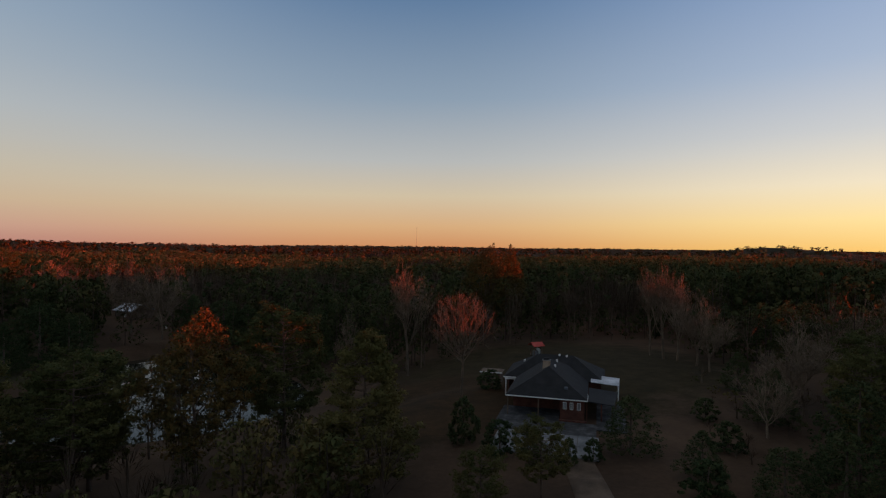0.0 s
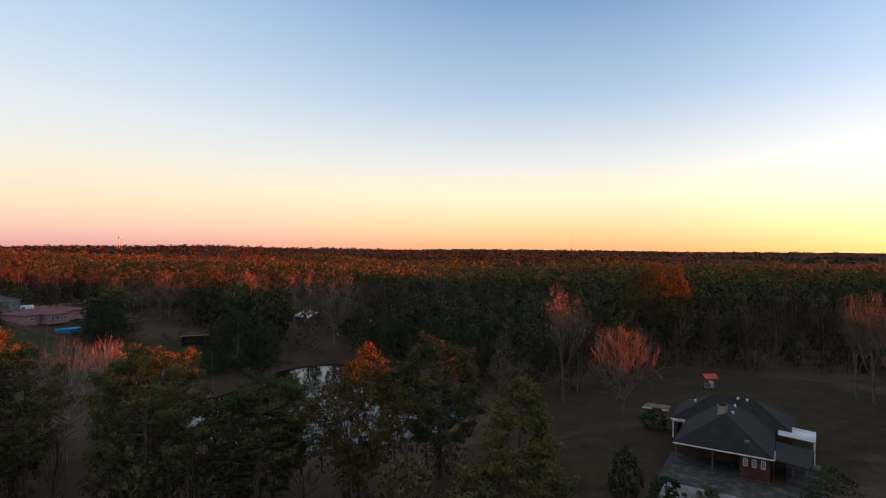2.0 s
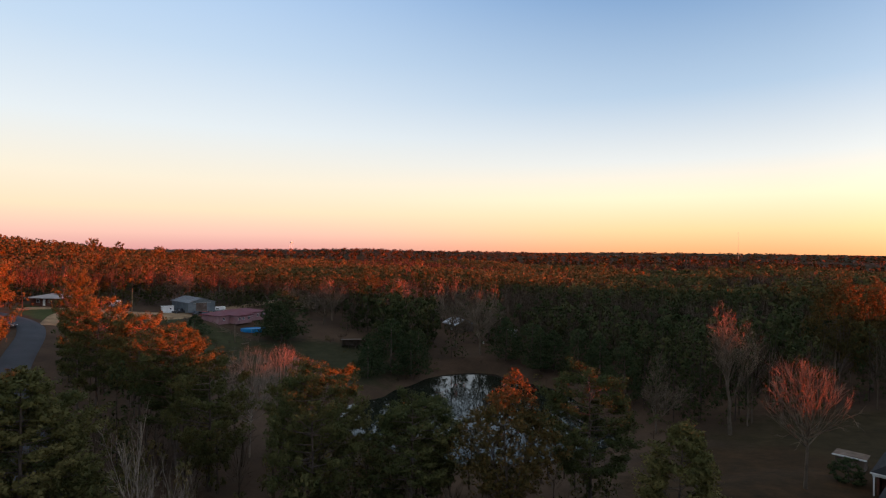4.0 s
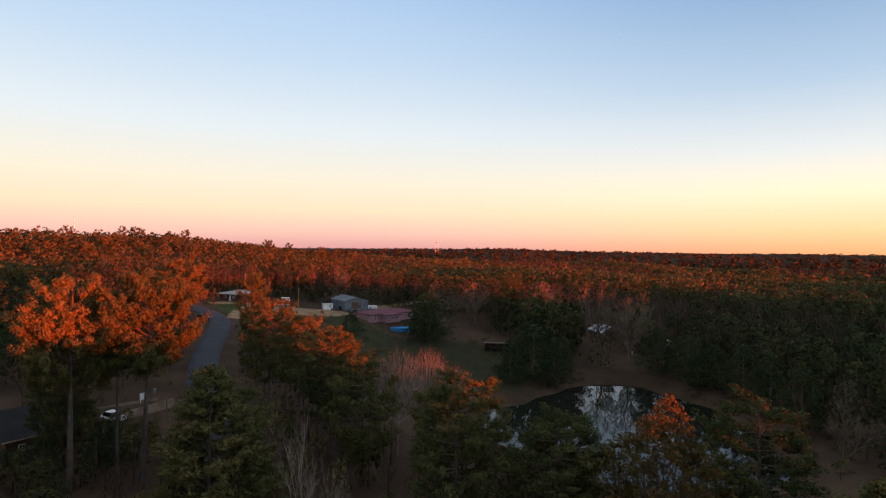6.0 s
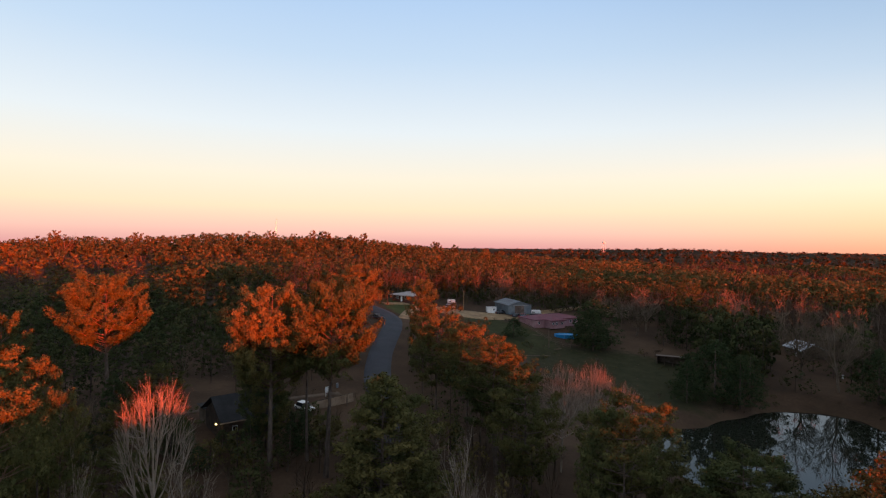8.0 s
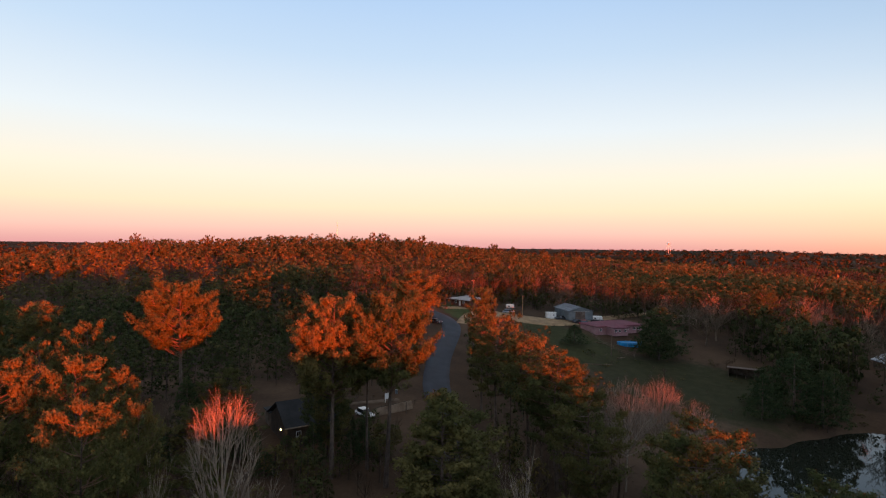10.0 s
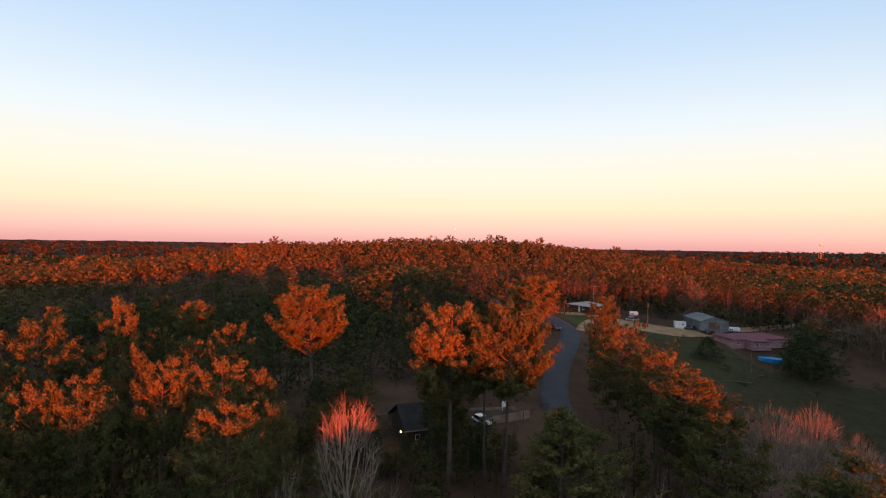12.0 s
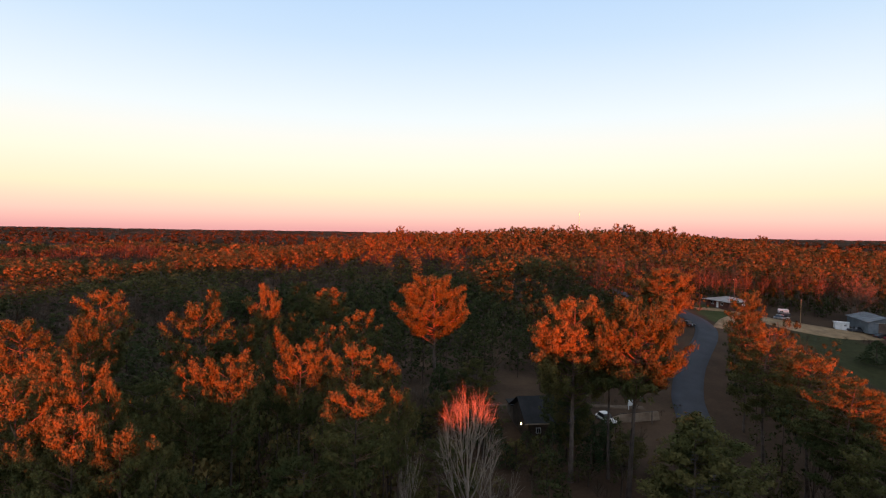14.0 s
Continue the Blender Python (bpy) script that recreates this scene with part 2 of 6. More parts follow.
def ground_material():
    """Pine straw and dead leaves with thin winter grass, greener in the yards."""
    m = material("forest_floor", [(0.031, 0.021, 0.0135), (0.06, 0.038, 0.024), (0.096, 0.062, 0.039)], 0.95, 0.05, 1.6, 0.5, spec=0.1)
    t = m.node_tree
    b = t.nodes["Principled BSDF"]
    base = b.inputs["Base Color"].links[0].from_socket
    tc = next(n for n in t.nodes if n.type == "TEX_COORD")
    for (x, y, rx, ry), colours in (((-160, 107, 26, 17), [(0.024, 0.028, 0.011), (0.052, 0.052, 0.021)]), ((-118, 118, 30, 26), [(0.02, 0.024, 0.01), (0.046, 0.042, 0.02)]),
                                    ((22, 105, 34, 34), [(0.016, 0.014, 0.006), (0.05, 0.036, 0.016)]), ((-2, 82, 17, 24), [(0.016, 0.013, 0.006), (0.062, 0.034, 0.015)]),
                                    ((-196, 84, 17, 8), [(0.034, 0.045, 0.015), (0.068, 0.075, 0.026)])):
        mp = t.nodes.new("ShaderNodeMapping")
        mp.inputs["Location"].default_value = (-x / rx, -y / ry, 0)
        mp.inputs["Scale"].default_value = (1 / rx, 1 / ry, 0)
        t.links.new(tc.outputs["Object"], mp.inputs["Vector"])
        ln = t.nodes.new("ShaderNodeVectorMath")
        ln.operation = "LENGTH"
        t.links.new(mp.outputs[0], ln.inputs[0])
        nz = node(t, "ShaderNodeTexNoise", Scale=0.16, Detail=6.0, Roughness=0.7)
        t.links.new(tc.outputs["Object"], nz.inputs["Vector"])
        ad = t.nodes.new("ShaderNodeMath")
        ad.operation = "MULTIPLY_ADD"
        ad.inputs[1].default_value = 0.9
        t.links.new(nz.outputs["Fac"], ad.inputs[0])
        t.links.new(ln.outputs["Value"], ad.inputs[2])
        fac = t.nodes.new("ShaderNodeMapRange")
        fac.interpolation_type = "SMOOTHSTEP"
        fac.inputs["From Min"].default_value, fac.inputs["From Max"].default_value = 1.55, 1.2
        t.links.new(ad.outputs[0], fac.inputs["Value"])
        n2 = node(t, "ShaderNodeTexNoise", Scale=0.32, Detail=8.0, Roughness=0.78)
        t.links.new(tc.outputs["Object"], n2.inputs["Vector"])
        cr = ramp(t, [(0.32, colours[0]), (0.68, colours[1])])
        t.links.new(n2.outputs["Fac"], cr.inputs[0])
        mx = t.nodes.new("ShaderNodeMix")
        mx.data_type = "RGBA"
        t.links.new(fac.outputs[0], mx.inputs[0])
        t.links.new(base, mx.inputs[6])
        t.links.new(cr.outputs[0], mx.inputs[7])
        base = mx.outputs[2]
    t.links.new(base, b.inputs["Base Color"])
    return m


FLOOR = ground_material()


def water_material():
    m = bpy.data.materials.new("pond_water")
    m.use_nodes = True
    t = m.node_tree
    b = t.nodes["Principled BSDF"]
    b.inputs["Base Color"].default_value = (0.012, 0.014, 0.01, 1)
    b.inputs["Roughness"].default_value, b.inputs["IOR"].default_value = 0.02, 1.33
    b.inputs["Specular IOR Level"].default_value = 0.3
    tc = t.nodes.new("ShaderNodeTexCoord")
    n = node(t, "ShaderNodeTexNoise", Scale=0.8, Detail=3.0)
    t.links.new(tc.outputs["Object"], n.inputs["Vector"])
    bp = node(t, "ShaderNodeBump", Strength=0.02, Distance=0.1)
    t.links.new(n.outputs["Fac"], bp.inputs["Height"])
    t.links.new(bp.outputs[0], b.inputs["Normal"])
    return m


WATER = water_material()

# ---------------------------------------------------------------- terrain
WATER_Z = -8.7
POND = np.array([(-86, 98), (-84, 110), (-85, 122), (-84.5, 138), (-78, 147), (-71, 148), (-63, 144.5), (-50, 141), (-36, 128), (-26, 112), (-27, 100), (-38, 88), (-52, 80), (-70, 84), (-80, 90)], float)
LEVELS = np.array([(15, 80, 0), (20, 117, -1), (12, 58, 0.2), (0, 0, 1), (50, 100, 0), (50, 143, -2), (-77, 150, -6.5), (-92, 112, -6.8), (-20, 106, -6.5), (-45, 74, -6.5), (-8, 70, -1.5), (-110, 195, -3.5), (-120, 141, -4), (-170, 127, 2), (-198, 110, 5.6),
                   (-205, 130, 5), (-205, 88, 8.6), (-166, 67, 4.5), (-141, 54, 2), (-117, 44, 0.6), (-93, 12, 0.3), (-75, 20, -0.5), (-73, 0, 0), (-130, -25, 1), (-50, 30, -1), (-140, 105, -3), (-260, 60, 10), (-190, -15, 0.5), (-230, -90, -2), (60, 0, 1), (-60, -80, 0), (-30, 190, -4), (60, 220, -1)], float)
HILLS = np.array([(-440, 10, 20.5, 115, 175), (-430, -75, 5, 90, 60), (-520, 230, 17, 170, 170), (-490, 140, 6, 130, 80), (-1500, 1350, 9, 700, 350), (-1050, 1500, 8, 500, 300), (-420, 2300, 8, 800, 300), (758, 1247, 17, 75, 200), (-700, 620, 9, 260, 200)], float)


def smooth(a, b, v):
    w = np.clip((v - a) / (b - a), 0, 1)
    return w * w * (3 - 2 * w)


def spline(points):
    """A thin-plate surface through the levels."""
    p, z = points[:, :2] / 100, points[:, 2]
    r2 = ((p[:, None] - p[None]) ** 2).sum(-1) + 1e-12
    n = len(p)
    a = np.zeros((n + 3, n + 3))
    a[:n, :n] = 0.5 * r2 * np.log(r2) + 0.02 * np.eye(n)
    a[:n, n], a[:n, n + 1:] = 1, p
    a[n, :n], a[n + 1:, :n] = 1, p.T
    return p, np.linalg.solve(a, np.concatenate([z, np.zeros(3)]))


SP, SW = spline(LEVELS)


def pond_depth(x, y):
    """Signed distance to the pond's rim, positive in the water."""
    x, y = np.asarray(x, float), np.asarray(y, float)
    best, inside = np.full(x.shape, 1e9), np.zeros(x.shape, bool)
    for (ax, ay), (bx, by) in zip(POND, np.roll(POND, -1, 0)):
        dx, dy = bx - ax, by - ay
        s = np.clip(((x - ax) * dx + (y - ay) * dy) / (dx * dx + dy * dy), 0, 1)
        best = np.minimum(best, np.hypot(x - ax - s * dx, y - ay - s * dy))
        cross = ((ay > y) != (by > y)) & (x < (bx - ax) * (y - ay) / (by - ay + 1e-12) + ax)
        inside ^= cross
    return np.where(inside, best, -best) + 0.5 * np.sin(x * 0.5) * np.cos(y * 0.43)


def height(x, y):
    x, y = np.atleast_1d(np.asarray(x, float)), np.atleast_1d(np.asarray(y, float))
    r2 = ((x[:, None] / 100 - SP[:, 0]) ** 2 + (y[:, None] / 100 - SP[:, 1]) ** 2) + 1e-12
    n = len(SP)
    near = (0.5 * r2 * np.log(r2)) @ SW[:n] + SW[n] + x / 100 * SW[n + 1] + y / 100 * SW[n + 2]
    near = np.clip(near, -9, 14)
    r = np.hypot(x + 60, y - 60)
    far = 1.5 * np.sin(x * 0.004 + 1) * np.cos(y * 0.0035) + 1.5 * np.sin(x * 0.0017 - y * 0.0021) + 7 * smooth(700, 3200, r)
    far = far + 3.2 * smooth(300, 480, r) * (1 - smooth(1300, 2200, r)) * np.sin(x * 0.012 + 1.3 * np.sin(y * 0.006)) * np.cos(y * 0.0105 + 0.8)
    for hx, hy, hz, sx, sy in HILLS:
        far = far + hz * np.exp(-((x - hx) / sx) ** 2 - ((y - hy) / sy) ** 2)
    w = smooth(170, 330, r)
    z = near * (1 - w) + far * w
    w = 1 - smooth(13, 26, np.hypot(x - 13, y - 70))
    z = z * (1 - w) - 0.06 * w
    d = pond_depth(x, y)
    bank = WATER_Z + 0.25 * np.maximum(-d, 0) ** 1.1
    z = np.where(d > -14, np.minimum(z, np.maximum(bank, WATER_Z + 0.02)), z)
    return np.where(d > 0, WATER_Z - np.minimum(d * 0.3, 2.0), z)


def ground_z(x, y):
    return float(height([x], [y])[0])


def mesh_object(name, verts, faces, mats, parent=None, face_mats=None, smooth_faces=False, normals=None):
    """One mesh object out of arrays; faces all have the same number of corners."""
    if normals is not None:
        # wind each leaf so that its front looks the way it is shaded
        faces = np.array(faces)
        p = np.asarray(verts, float)[faces]
        back = (np.cross(p[:, 1] - p[:, 0], p[:, 2] - p[:, 0]) * np.asarray(normals)[faces[:, 0]]).sum(-1) < 0
        faces[back] = faces[back][:, ::-1]
    me = bpy.data.meshes.new(name)
    verts, faces = np.asarray(verts, np.float32), np.asarray(faces, np.int32)
    n, k = faces.shape
    me.vertices.add(len(verts))
    me.vertices.foreach_set("co", verts.ravel())
    me.loops.add(n * k)
    me.loops.foreach_set("vertex_index", faces.ravel())
    me.polygons.add(n)
    me.polygons.foreach_set("loop_start", np.arange(0, n * k, k, dtype=np.int32))
    for m in mats if isinstance(mats, (list, tuple)) else [mats]:
        me.materials.append(m)
    if face_mats is not None:
        me.polygons.foreach_set("material_index", np.asarray(face_mats, np.int32))
    if smooth_faces:
        me.polygons.foreach_set("use_smooth", np.ones(n, bool))
    me.update(calc_edges=True)
    if normals is not None:
        me.normals_split_custom_set_from_vertices(np.asarray(normals, np.float32))
    ob = new(name, me)
    ob.parent = parent
    return ob


def make_ground():
    na, rings = 360, [0.0]
    while rings[-1] < 4850:
        r = rings[-1]
        rings.append(r + (2.0 if r < 170 else 2.0 + (r - 170) * 0.05))
    rings = np.array(rings[1:])
    a = np.linspace(0, 2 * np.pi, na, endpoint=False)
    x = np.concatenate([[-45], (-45 + rings[:, None] * np.cos(a)).ravel()])
    y = np.concatenate([[95], (95 + rings[:, None] * np.sin(a)).ravel()])
    v = np.stack([x, y, height(x, y)], -1)
    i = np.arange(len(rings) - 1)[:, None] * na + np.arange(na)[None] + 1
    j = np.arange(len(rings) - 1)[:, None] * na + (np.arange(na)[None] + 1) % na + 1
    q = np.stack([i, i + na, j + na, j], -1).reshape(-1, 4)
    k = np.arange(na)
    fan = np.stack([np.zeros(na, int), k + 1, (k + 1) % na + 1, (k + 1) % na + 1], -1)
    t = np.concatenate([fan[:, :3], q[:, [0, 1, 2]], q[:, [0, 2, 3]]])
    ob = mesh_object("ground", v, t, FLOOR, smooth_faces=True)
    tagged(ob, "brown forest floor with pine straw and thin winter grass", "ground", kind="structure")


make_ground()


def make_pond():
    k = 90
    a = np.linspace(0, 2 * np.pi, k, endpoint=False)
    c = POND.mean(0)
    v = np.concatenate([[(*c, WATER_Z)], np.stack([c[0] + 46 * np.cos(a), c[1] + 48 * np.sin(a), np.full(k, WATER_Z)], -1)])
    i = np.arange(k)
    ob = mesh_object("water", v, np.stack([np.zeros(k, int), i + 1, (i + 1) % k + 1], -1), WATER)
    tagged(ob, "still dark pond mirroring sky and bare trees", "pond", kind="structure")


make_pond()


def ribbon(name, line, width, mat, label, category, lift=0.1, step=1.5):
    """A strip of road laid on the ground, with a rounded crown and edges that go into the soil."""
    pts = np.array(line, float)
    s = np.concatenate([[0], np.cumsum(np.hypot(*np.diff(pts[:, :2], axis=0).T))])
    u = np.arange(0, s[-1], step)
    # smooth the corners of the line
    x, y = np.interp(u, s, pts[:, 0]), np.interp(u, s, pts[:, 1])
    w = np.interp(u, s, pts[:, 2]) if pts.shape[1] > 2 else np.full(len(u), width)
    for _ in range(6):
        x[1:-1], y[1:-1] = (x[:-2] + 2 * x[1:-1] + x[2:]) / 4, (y[:-2] + 2 * y[1:-1] + y[2:]) / 4
    tx, ty = np.gradient(x), np.gradient(y)
    n = np.hypot(tx, ty)
    nx, ny = -ty / n, tx / n
    cols = []
    for f, dz in ((-1.06, -0.35), (-1, 0.0), (-0.5, 0.05), (0, 0.07), (0.5, 0.05), (1, 0.0), (1.06, -0.35)):
        px, py = x + nx * f * w / 2, y + ny * f * w / 2
        cols.append(np.stack([px, py, height(px, py) + lift + dz], -1))
    v = np.stack(cols, 1).reshape(-1, 3)
    k = len(cols)
    i = (np.arange(len(u) - 1)[:, None] * k + np.arange(k - 1)[None]).ravel()
    ob = mesh_object(name, v, np.stack([i, i + k, i + k + 1, i + 1], -1), mat, smooth_faces=True)
    return tagged(ob, label, category, kind="structure")


ribbon("road", [(-78, 33), (-92, 38), (-104, 41.5), (-118, 44.8), (-128, 48.5), (-141, 54), (-153, 60.2), (-166, 67.3), (-177, 72), (-186, 72.5), (-200, 70), (-240, 60), (-300, 50)], 6.2, ASPHALT, "narrow grey asphalt road curving uphill between pines", "road", 0.16)
ribbon("gravel_road", [(-178, 76, 4), (-190, 84, 4.5), (-196, 95, 9), (-190, 103, 13), (-186, 112, 14), (-184, 122, 10), (-190, 138, 6), (-196, 160, 5), (-205, 190, 4)], 6, GRAVEL, "pale dirt road past the barn", "dirt road", 0.14)
ribbon("driveway", [(-203, 78, 3.5), (-203, 84, 4), (-202, 92, 4.5), (-198, 97, 4)], 4, GRAVEL, "pale gravel drive before the brick building", "driveway", 0.16)
ribbon("drive", [(14.6, 63), (13.9, 56), (13.3, 48), (12, 38), (8, 25), (0, 14)], 3.2, DIRT, "sandy drive leading up to the house", "driveway", 0.1)
ribbon("dirt_path", [(-111, 34, 1.9), (-110, 22, 1.4), (-108, 8, 1.2), (-106, -8, 1.2), (-104, -22, 1.2)], 2.2, DIRT, "narrow sandy track behind the cottage", "path", 0.1)


# ---------------------------------------------------------------- growing things
def tube(path, radii, sides=6):
    """Verts and triangles of a bent, tapered tube."""
    path, radii = np.asarray(path, float), np.asarray(radii, float)
    d = np.gradient(path, axis=0)
    d /= np.linalg.norm(d, axis=1, keepdims=True) + 1e-9
    ref = np.where(np.abs(d[:, 2:3]) > 0.9, [[1.0, 0, 0]], [[0, 0, 1.0]])
    u = np.cross(d, ref)
    u /= np.linalg.norm(u, axis=1, keepdims=True) + 1e-9
    w = np.cross(d, u)
    a = np.linspace(0, 2 * np.pi, sides, endpoint=False)
    v = path[:, None] + radii[:, None, None] * (np.cos(a)[None, :, None] * u[:, None] + np.sin(a)[None, :, None] * w[:, None])
    i = (np.arange(len(path) - 1)[:, None] * sides + np.arange(sides)[None]).ravel()
    j = (np.arange(len(path) - 1)[:, None] * sides + (np.arange(sides)[None] + 1) % sides).ravel()
    return v.reshape(-1, 3), np.concatenate([np.stack([i, j, i + sides], -1), np.stack([j, j + sides, i + sides], -1)])


def join(parts):
    """One set of verts, faces and normals; a zero normal means the face's own."""
    vs, fs, ns, n = [], [], [], 0
    for v, f, *rest in parts:
        vs.append(v)
        fs.append(f + n)
        ns.append(rest[0] if rest else np.zeros_like(v, dtype=float))
        n += len(v)
    return np.concatenate(vs), np.concatenate(fs), np.concatenate(ns)


def puffs(centres, radii, per, size, rng, up=0.3, flat=0.85, rough=0.5, middle=None, soft=0.4, long=1.0):
    """Rounded sprays of short leaves or needles; each leaf is shaded with the outward way of its spray and crown."""
    c, r = np.repeat(centres, per, 0), np.repeat(radii, per)[:, None]
    d = rng.normal(size=c.shape)
    d[:, 2] += up
    d /= np.linalg.norm(d, axis=1, keepdims=True)
    mid = c + d * r * np.array([1, 1, flat]) * rng.uniform(0.6, 1.05, (len(c), 1))
    n = d + rng.normal(size=d.shape) * rough
    n /= np.linalg.norm(n, axis=1, keepdims=True)
    u = np.cross(n, rng.normal(size=d.shape))
    u /= np.linalg.norm(u, axis=1, keepdims=True) + 1e-9
    w = np.cross(n, u)
    s = size * rng.uniform(0.65, 1.3, (len(c), 1))
    v = np.stack([mid + u * s * long, mid - u * s * 0.5 + w * s * 0.7 / long, mid - u * s * 0.5 - w * s * 0.7 / long], 1).reshape(-1, 3)
    out = c - (np.asarray(centres).mean(0) if middle is None else np.asarray(middle))
    out /= np.linalg.norm(out, axis=1, keepdims=True) + 1e-6
    shade = d + soft * out + 0.35 * n
    shade /= np.linalg.norm(shade, axis=1, keepdims=True)
    return v, np.arange(len(v)).reshape(-1, 3), np.repeat(shade, 3, 0)


def pine_arrays(seed, h, start, radius, boughs, subs, per, size, clump_r, rise=(0.35, 0.75), peak=0.4, sprays=3, round_top=0.9, stout=1.0, pointed=0.0):
    """A pine: a long tapering trunk, upswept boughs that fork into side branches, and rounded sprays of needles along these."""
    rng = np.random.default_rng(seed)
    s = np.linspace(0, 1, 9)
    bend = rng.normal(size=(2, 2)) * h * 0.012
    path = np.stack([bend[0, 0] * np.sin(s * 3) + bend[1, 0] * s * s, bend[0, 1] * np.sin(s * 2.5) + bend[1, 1] * s * s, s * h * 0.95 - 0.3 * (s == 0)], -1)
    trunk = tube(path, 0.0125 * stout * h * (1 - 0.85 * s) + 0.1 * (s < 0.05), 7)
    limbs, cs, rs = [], [], []

    def spray(p, k=1.0):
        cs.append(p)
        rs.append(clump_r * k * rng.uniform(0.65, 1.25))

    for i in range(boughs):
        q = (i + rng.uniform(0.1, 0.9)) / boughs
        a = i * 2.4 + rng.normal() * 0.35
        wide = 0.6 + 0.4 * q / peak if q < peak else math.sqrt(max(0.03, 1 - ((q - peak) / (1.03 - peak)) ** 2 * round_top))
        wide = wide * (1 - pointed) + pointed * max(0.05, min(1.0, (1.02 - q) / (1 - peak)))
        reach = radius * wide * rng.uniform(0.62, 1.08)
        lift = reach * rng.uniform(*rise) * (0.75 + 0.5 * q)
        top = h * (start + (0.97 - start) * q)
        low = max(0.1 * h, top - lift)
        o = np.array([np.interp(low, path[:, 2], path[:, j]) for j in range(3)])
        way = np.array([math.cos(a), math.sin(a), 0])
        e = o + way * reach + np.array([0, 0, top - low])
        bow = o + way * reach * 0.55 + np.array([0, 0, (top - low) * 0.3])
        g = np.linspace(0, 1, 5)[:, None]
        line = (1 - g) ** 2 * o + 2 * g * (1 - g) * bow + g * g * e
        limbs.append(tube(line, (0.03 + 0.011 * reach) * (1 - 0.78 * g[:, 0]), 4))
        spray(e)
        for k in range(max(2, int(round(subs * (0.45 + 0.55 * wide))))):
            t = rng.uniform(0.38, 1.0)
            p = (1 - t) ** 2 * o + 2 * t * (1 - t) * bow + t * t * e
            b = a + (1 if k % 2 else -1) * rng.uniform(0.3, 1.15)
            ln = (0.42 * reach * (1.2 - 0.6 * t) + 0.4) * rng.uniform(0.6, 1.1)
            tip = p + np.array([math.cos(b) * ln, math.sin(b) * ln, ln * rng.uniform(0.1, 0.75)])
            limbs.append(tube([p, (p + tip) / 2 + [0, 0, -0.06 * ln], tip], [0.032, 0.024, 0.012], 3))
            for m in range(sprays):
                f = 1.0 - 0.5 * m / max(1, sprays - 1) if sprays > 1 else 1.0
                spray(p + (tip - p) * f + rng.normal(size=3) * 0.3 * clump_r * np.array([1, 1, 0.6]) + [0, 0, 0.25 * clump_r], 1.0 - 0.12 * m)
    for k in range(5):
        spray(path[-1] + rng.normal(size=3) * clump_r * np.array([0.8, 0.8, 0.5]) + [0, 0, 0.2])
    middle = (0, 0, h * (0.55 * start + 0.4))
    return trunk, puffs(np.array(cs), np.array(rs), per, size, rng, up=0.1, middle=middle, soft=0.12, long=1.2), join(limbs)


def bare_arrays(seed, h, spread, depth, twigs, lean=0.0, r0=0.013, fork=0.32, fine=0.022):
    """A leafless tree: a forking trunk, limbs and fine upswept twigs."""
    rng = np.random.default_rng(seed)
    woods, ends = [], []

    def grow(p, d, length, r, level):
        q1 = p + d * length * 0.5 + rng.normal(size=3) * length * 0.05
        q2 = q1 + d * length * 0.5 + np.array([0, 0, length * 0.05])
        woods.append(tube([p, q1, q2], [r, r * 0.82, r * 0.66], 6 if level == 0 else 4 if level < 3 else 3))
        if level >= 2:
            ends.append((q1, d, length))
        if level == depth:
            ends.append((q2, d, length))
            return
        n = 3 + (rng.uniform() < 0.45)
        a0 = rng.uniform(0, 6.28)
        for i in range(n):
            a = a0 + i * 6.28 / n + rng.normal() * 0.3
            out = np.array([math.cos(a), math.sin(a), 0])
            tilt = spread * rng.uniform(0.7, 1.35) * (0.25 if i == 0 else 1.25)
            nd = d + out * tilt
            nd[2] += 0.18
            nd /= np.linalg.norm(nd)
            start = q2 if i == 0 else q1 + (q2 - q1) * rng.uniform(-0.2 if level else 0.3, 1)
            grow(start, nd, length * (rng.uniform(0.74, 0.9) if i == 0 else rng.uniform(0.55, 0.8)), r * (0.68 if i == 0 else rng.uniform(0.42, 0.55)), level + 1)

    grow(np.array([0, 0, -0.3]), np.array([lean, 0, 1.0]), h * fork, h * r0, 0)
    v, f, _ = join(woods)
    o = np.array([e[0] for e in ends])
    d = np.array([e[1] for e in ends])
    ln = np.array([e[2] for e in ends])
    pick = rng.integers(0, len(o), twigs)
    way = d[pick] + rng.normal(size=(twigs, 3)) * 0.45
    way[:, 2] += 0.15
    way /= np.linalg.norm(way, axis=1, keepdims=True)
    side = np.cross(way, rng.normal(size=way.shape))
    side /= np.linalg.norm(side, axis=1, keepdims=True)
    s = (ln[pick] * rng.uniform(0.5, 1.1, twigs))[:, None]
    b = o[pick]
    tw = np.stack([b - side * fine, b + side * fine, b + way * s], 1).reshape(-1, 3)
    scale = h / max(v[:, 2].max(), tw[:, 2].max())
    return (v * scale, f), (tw * scale, np.arange(len(tw)).reshape(-1, 3))


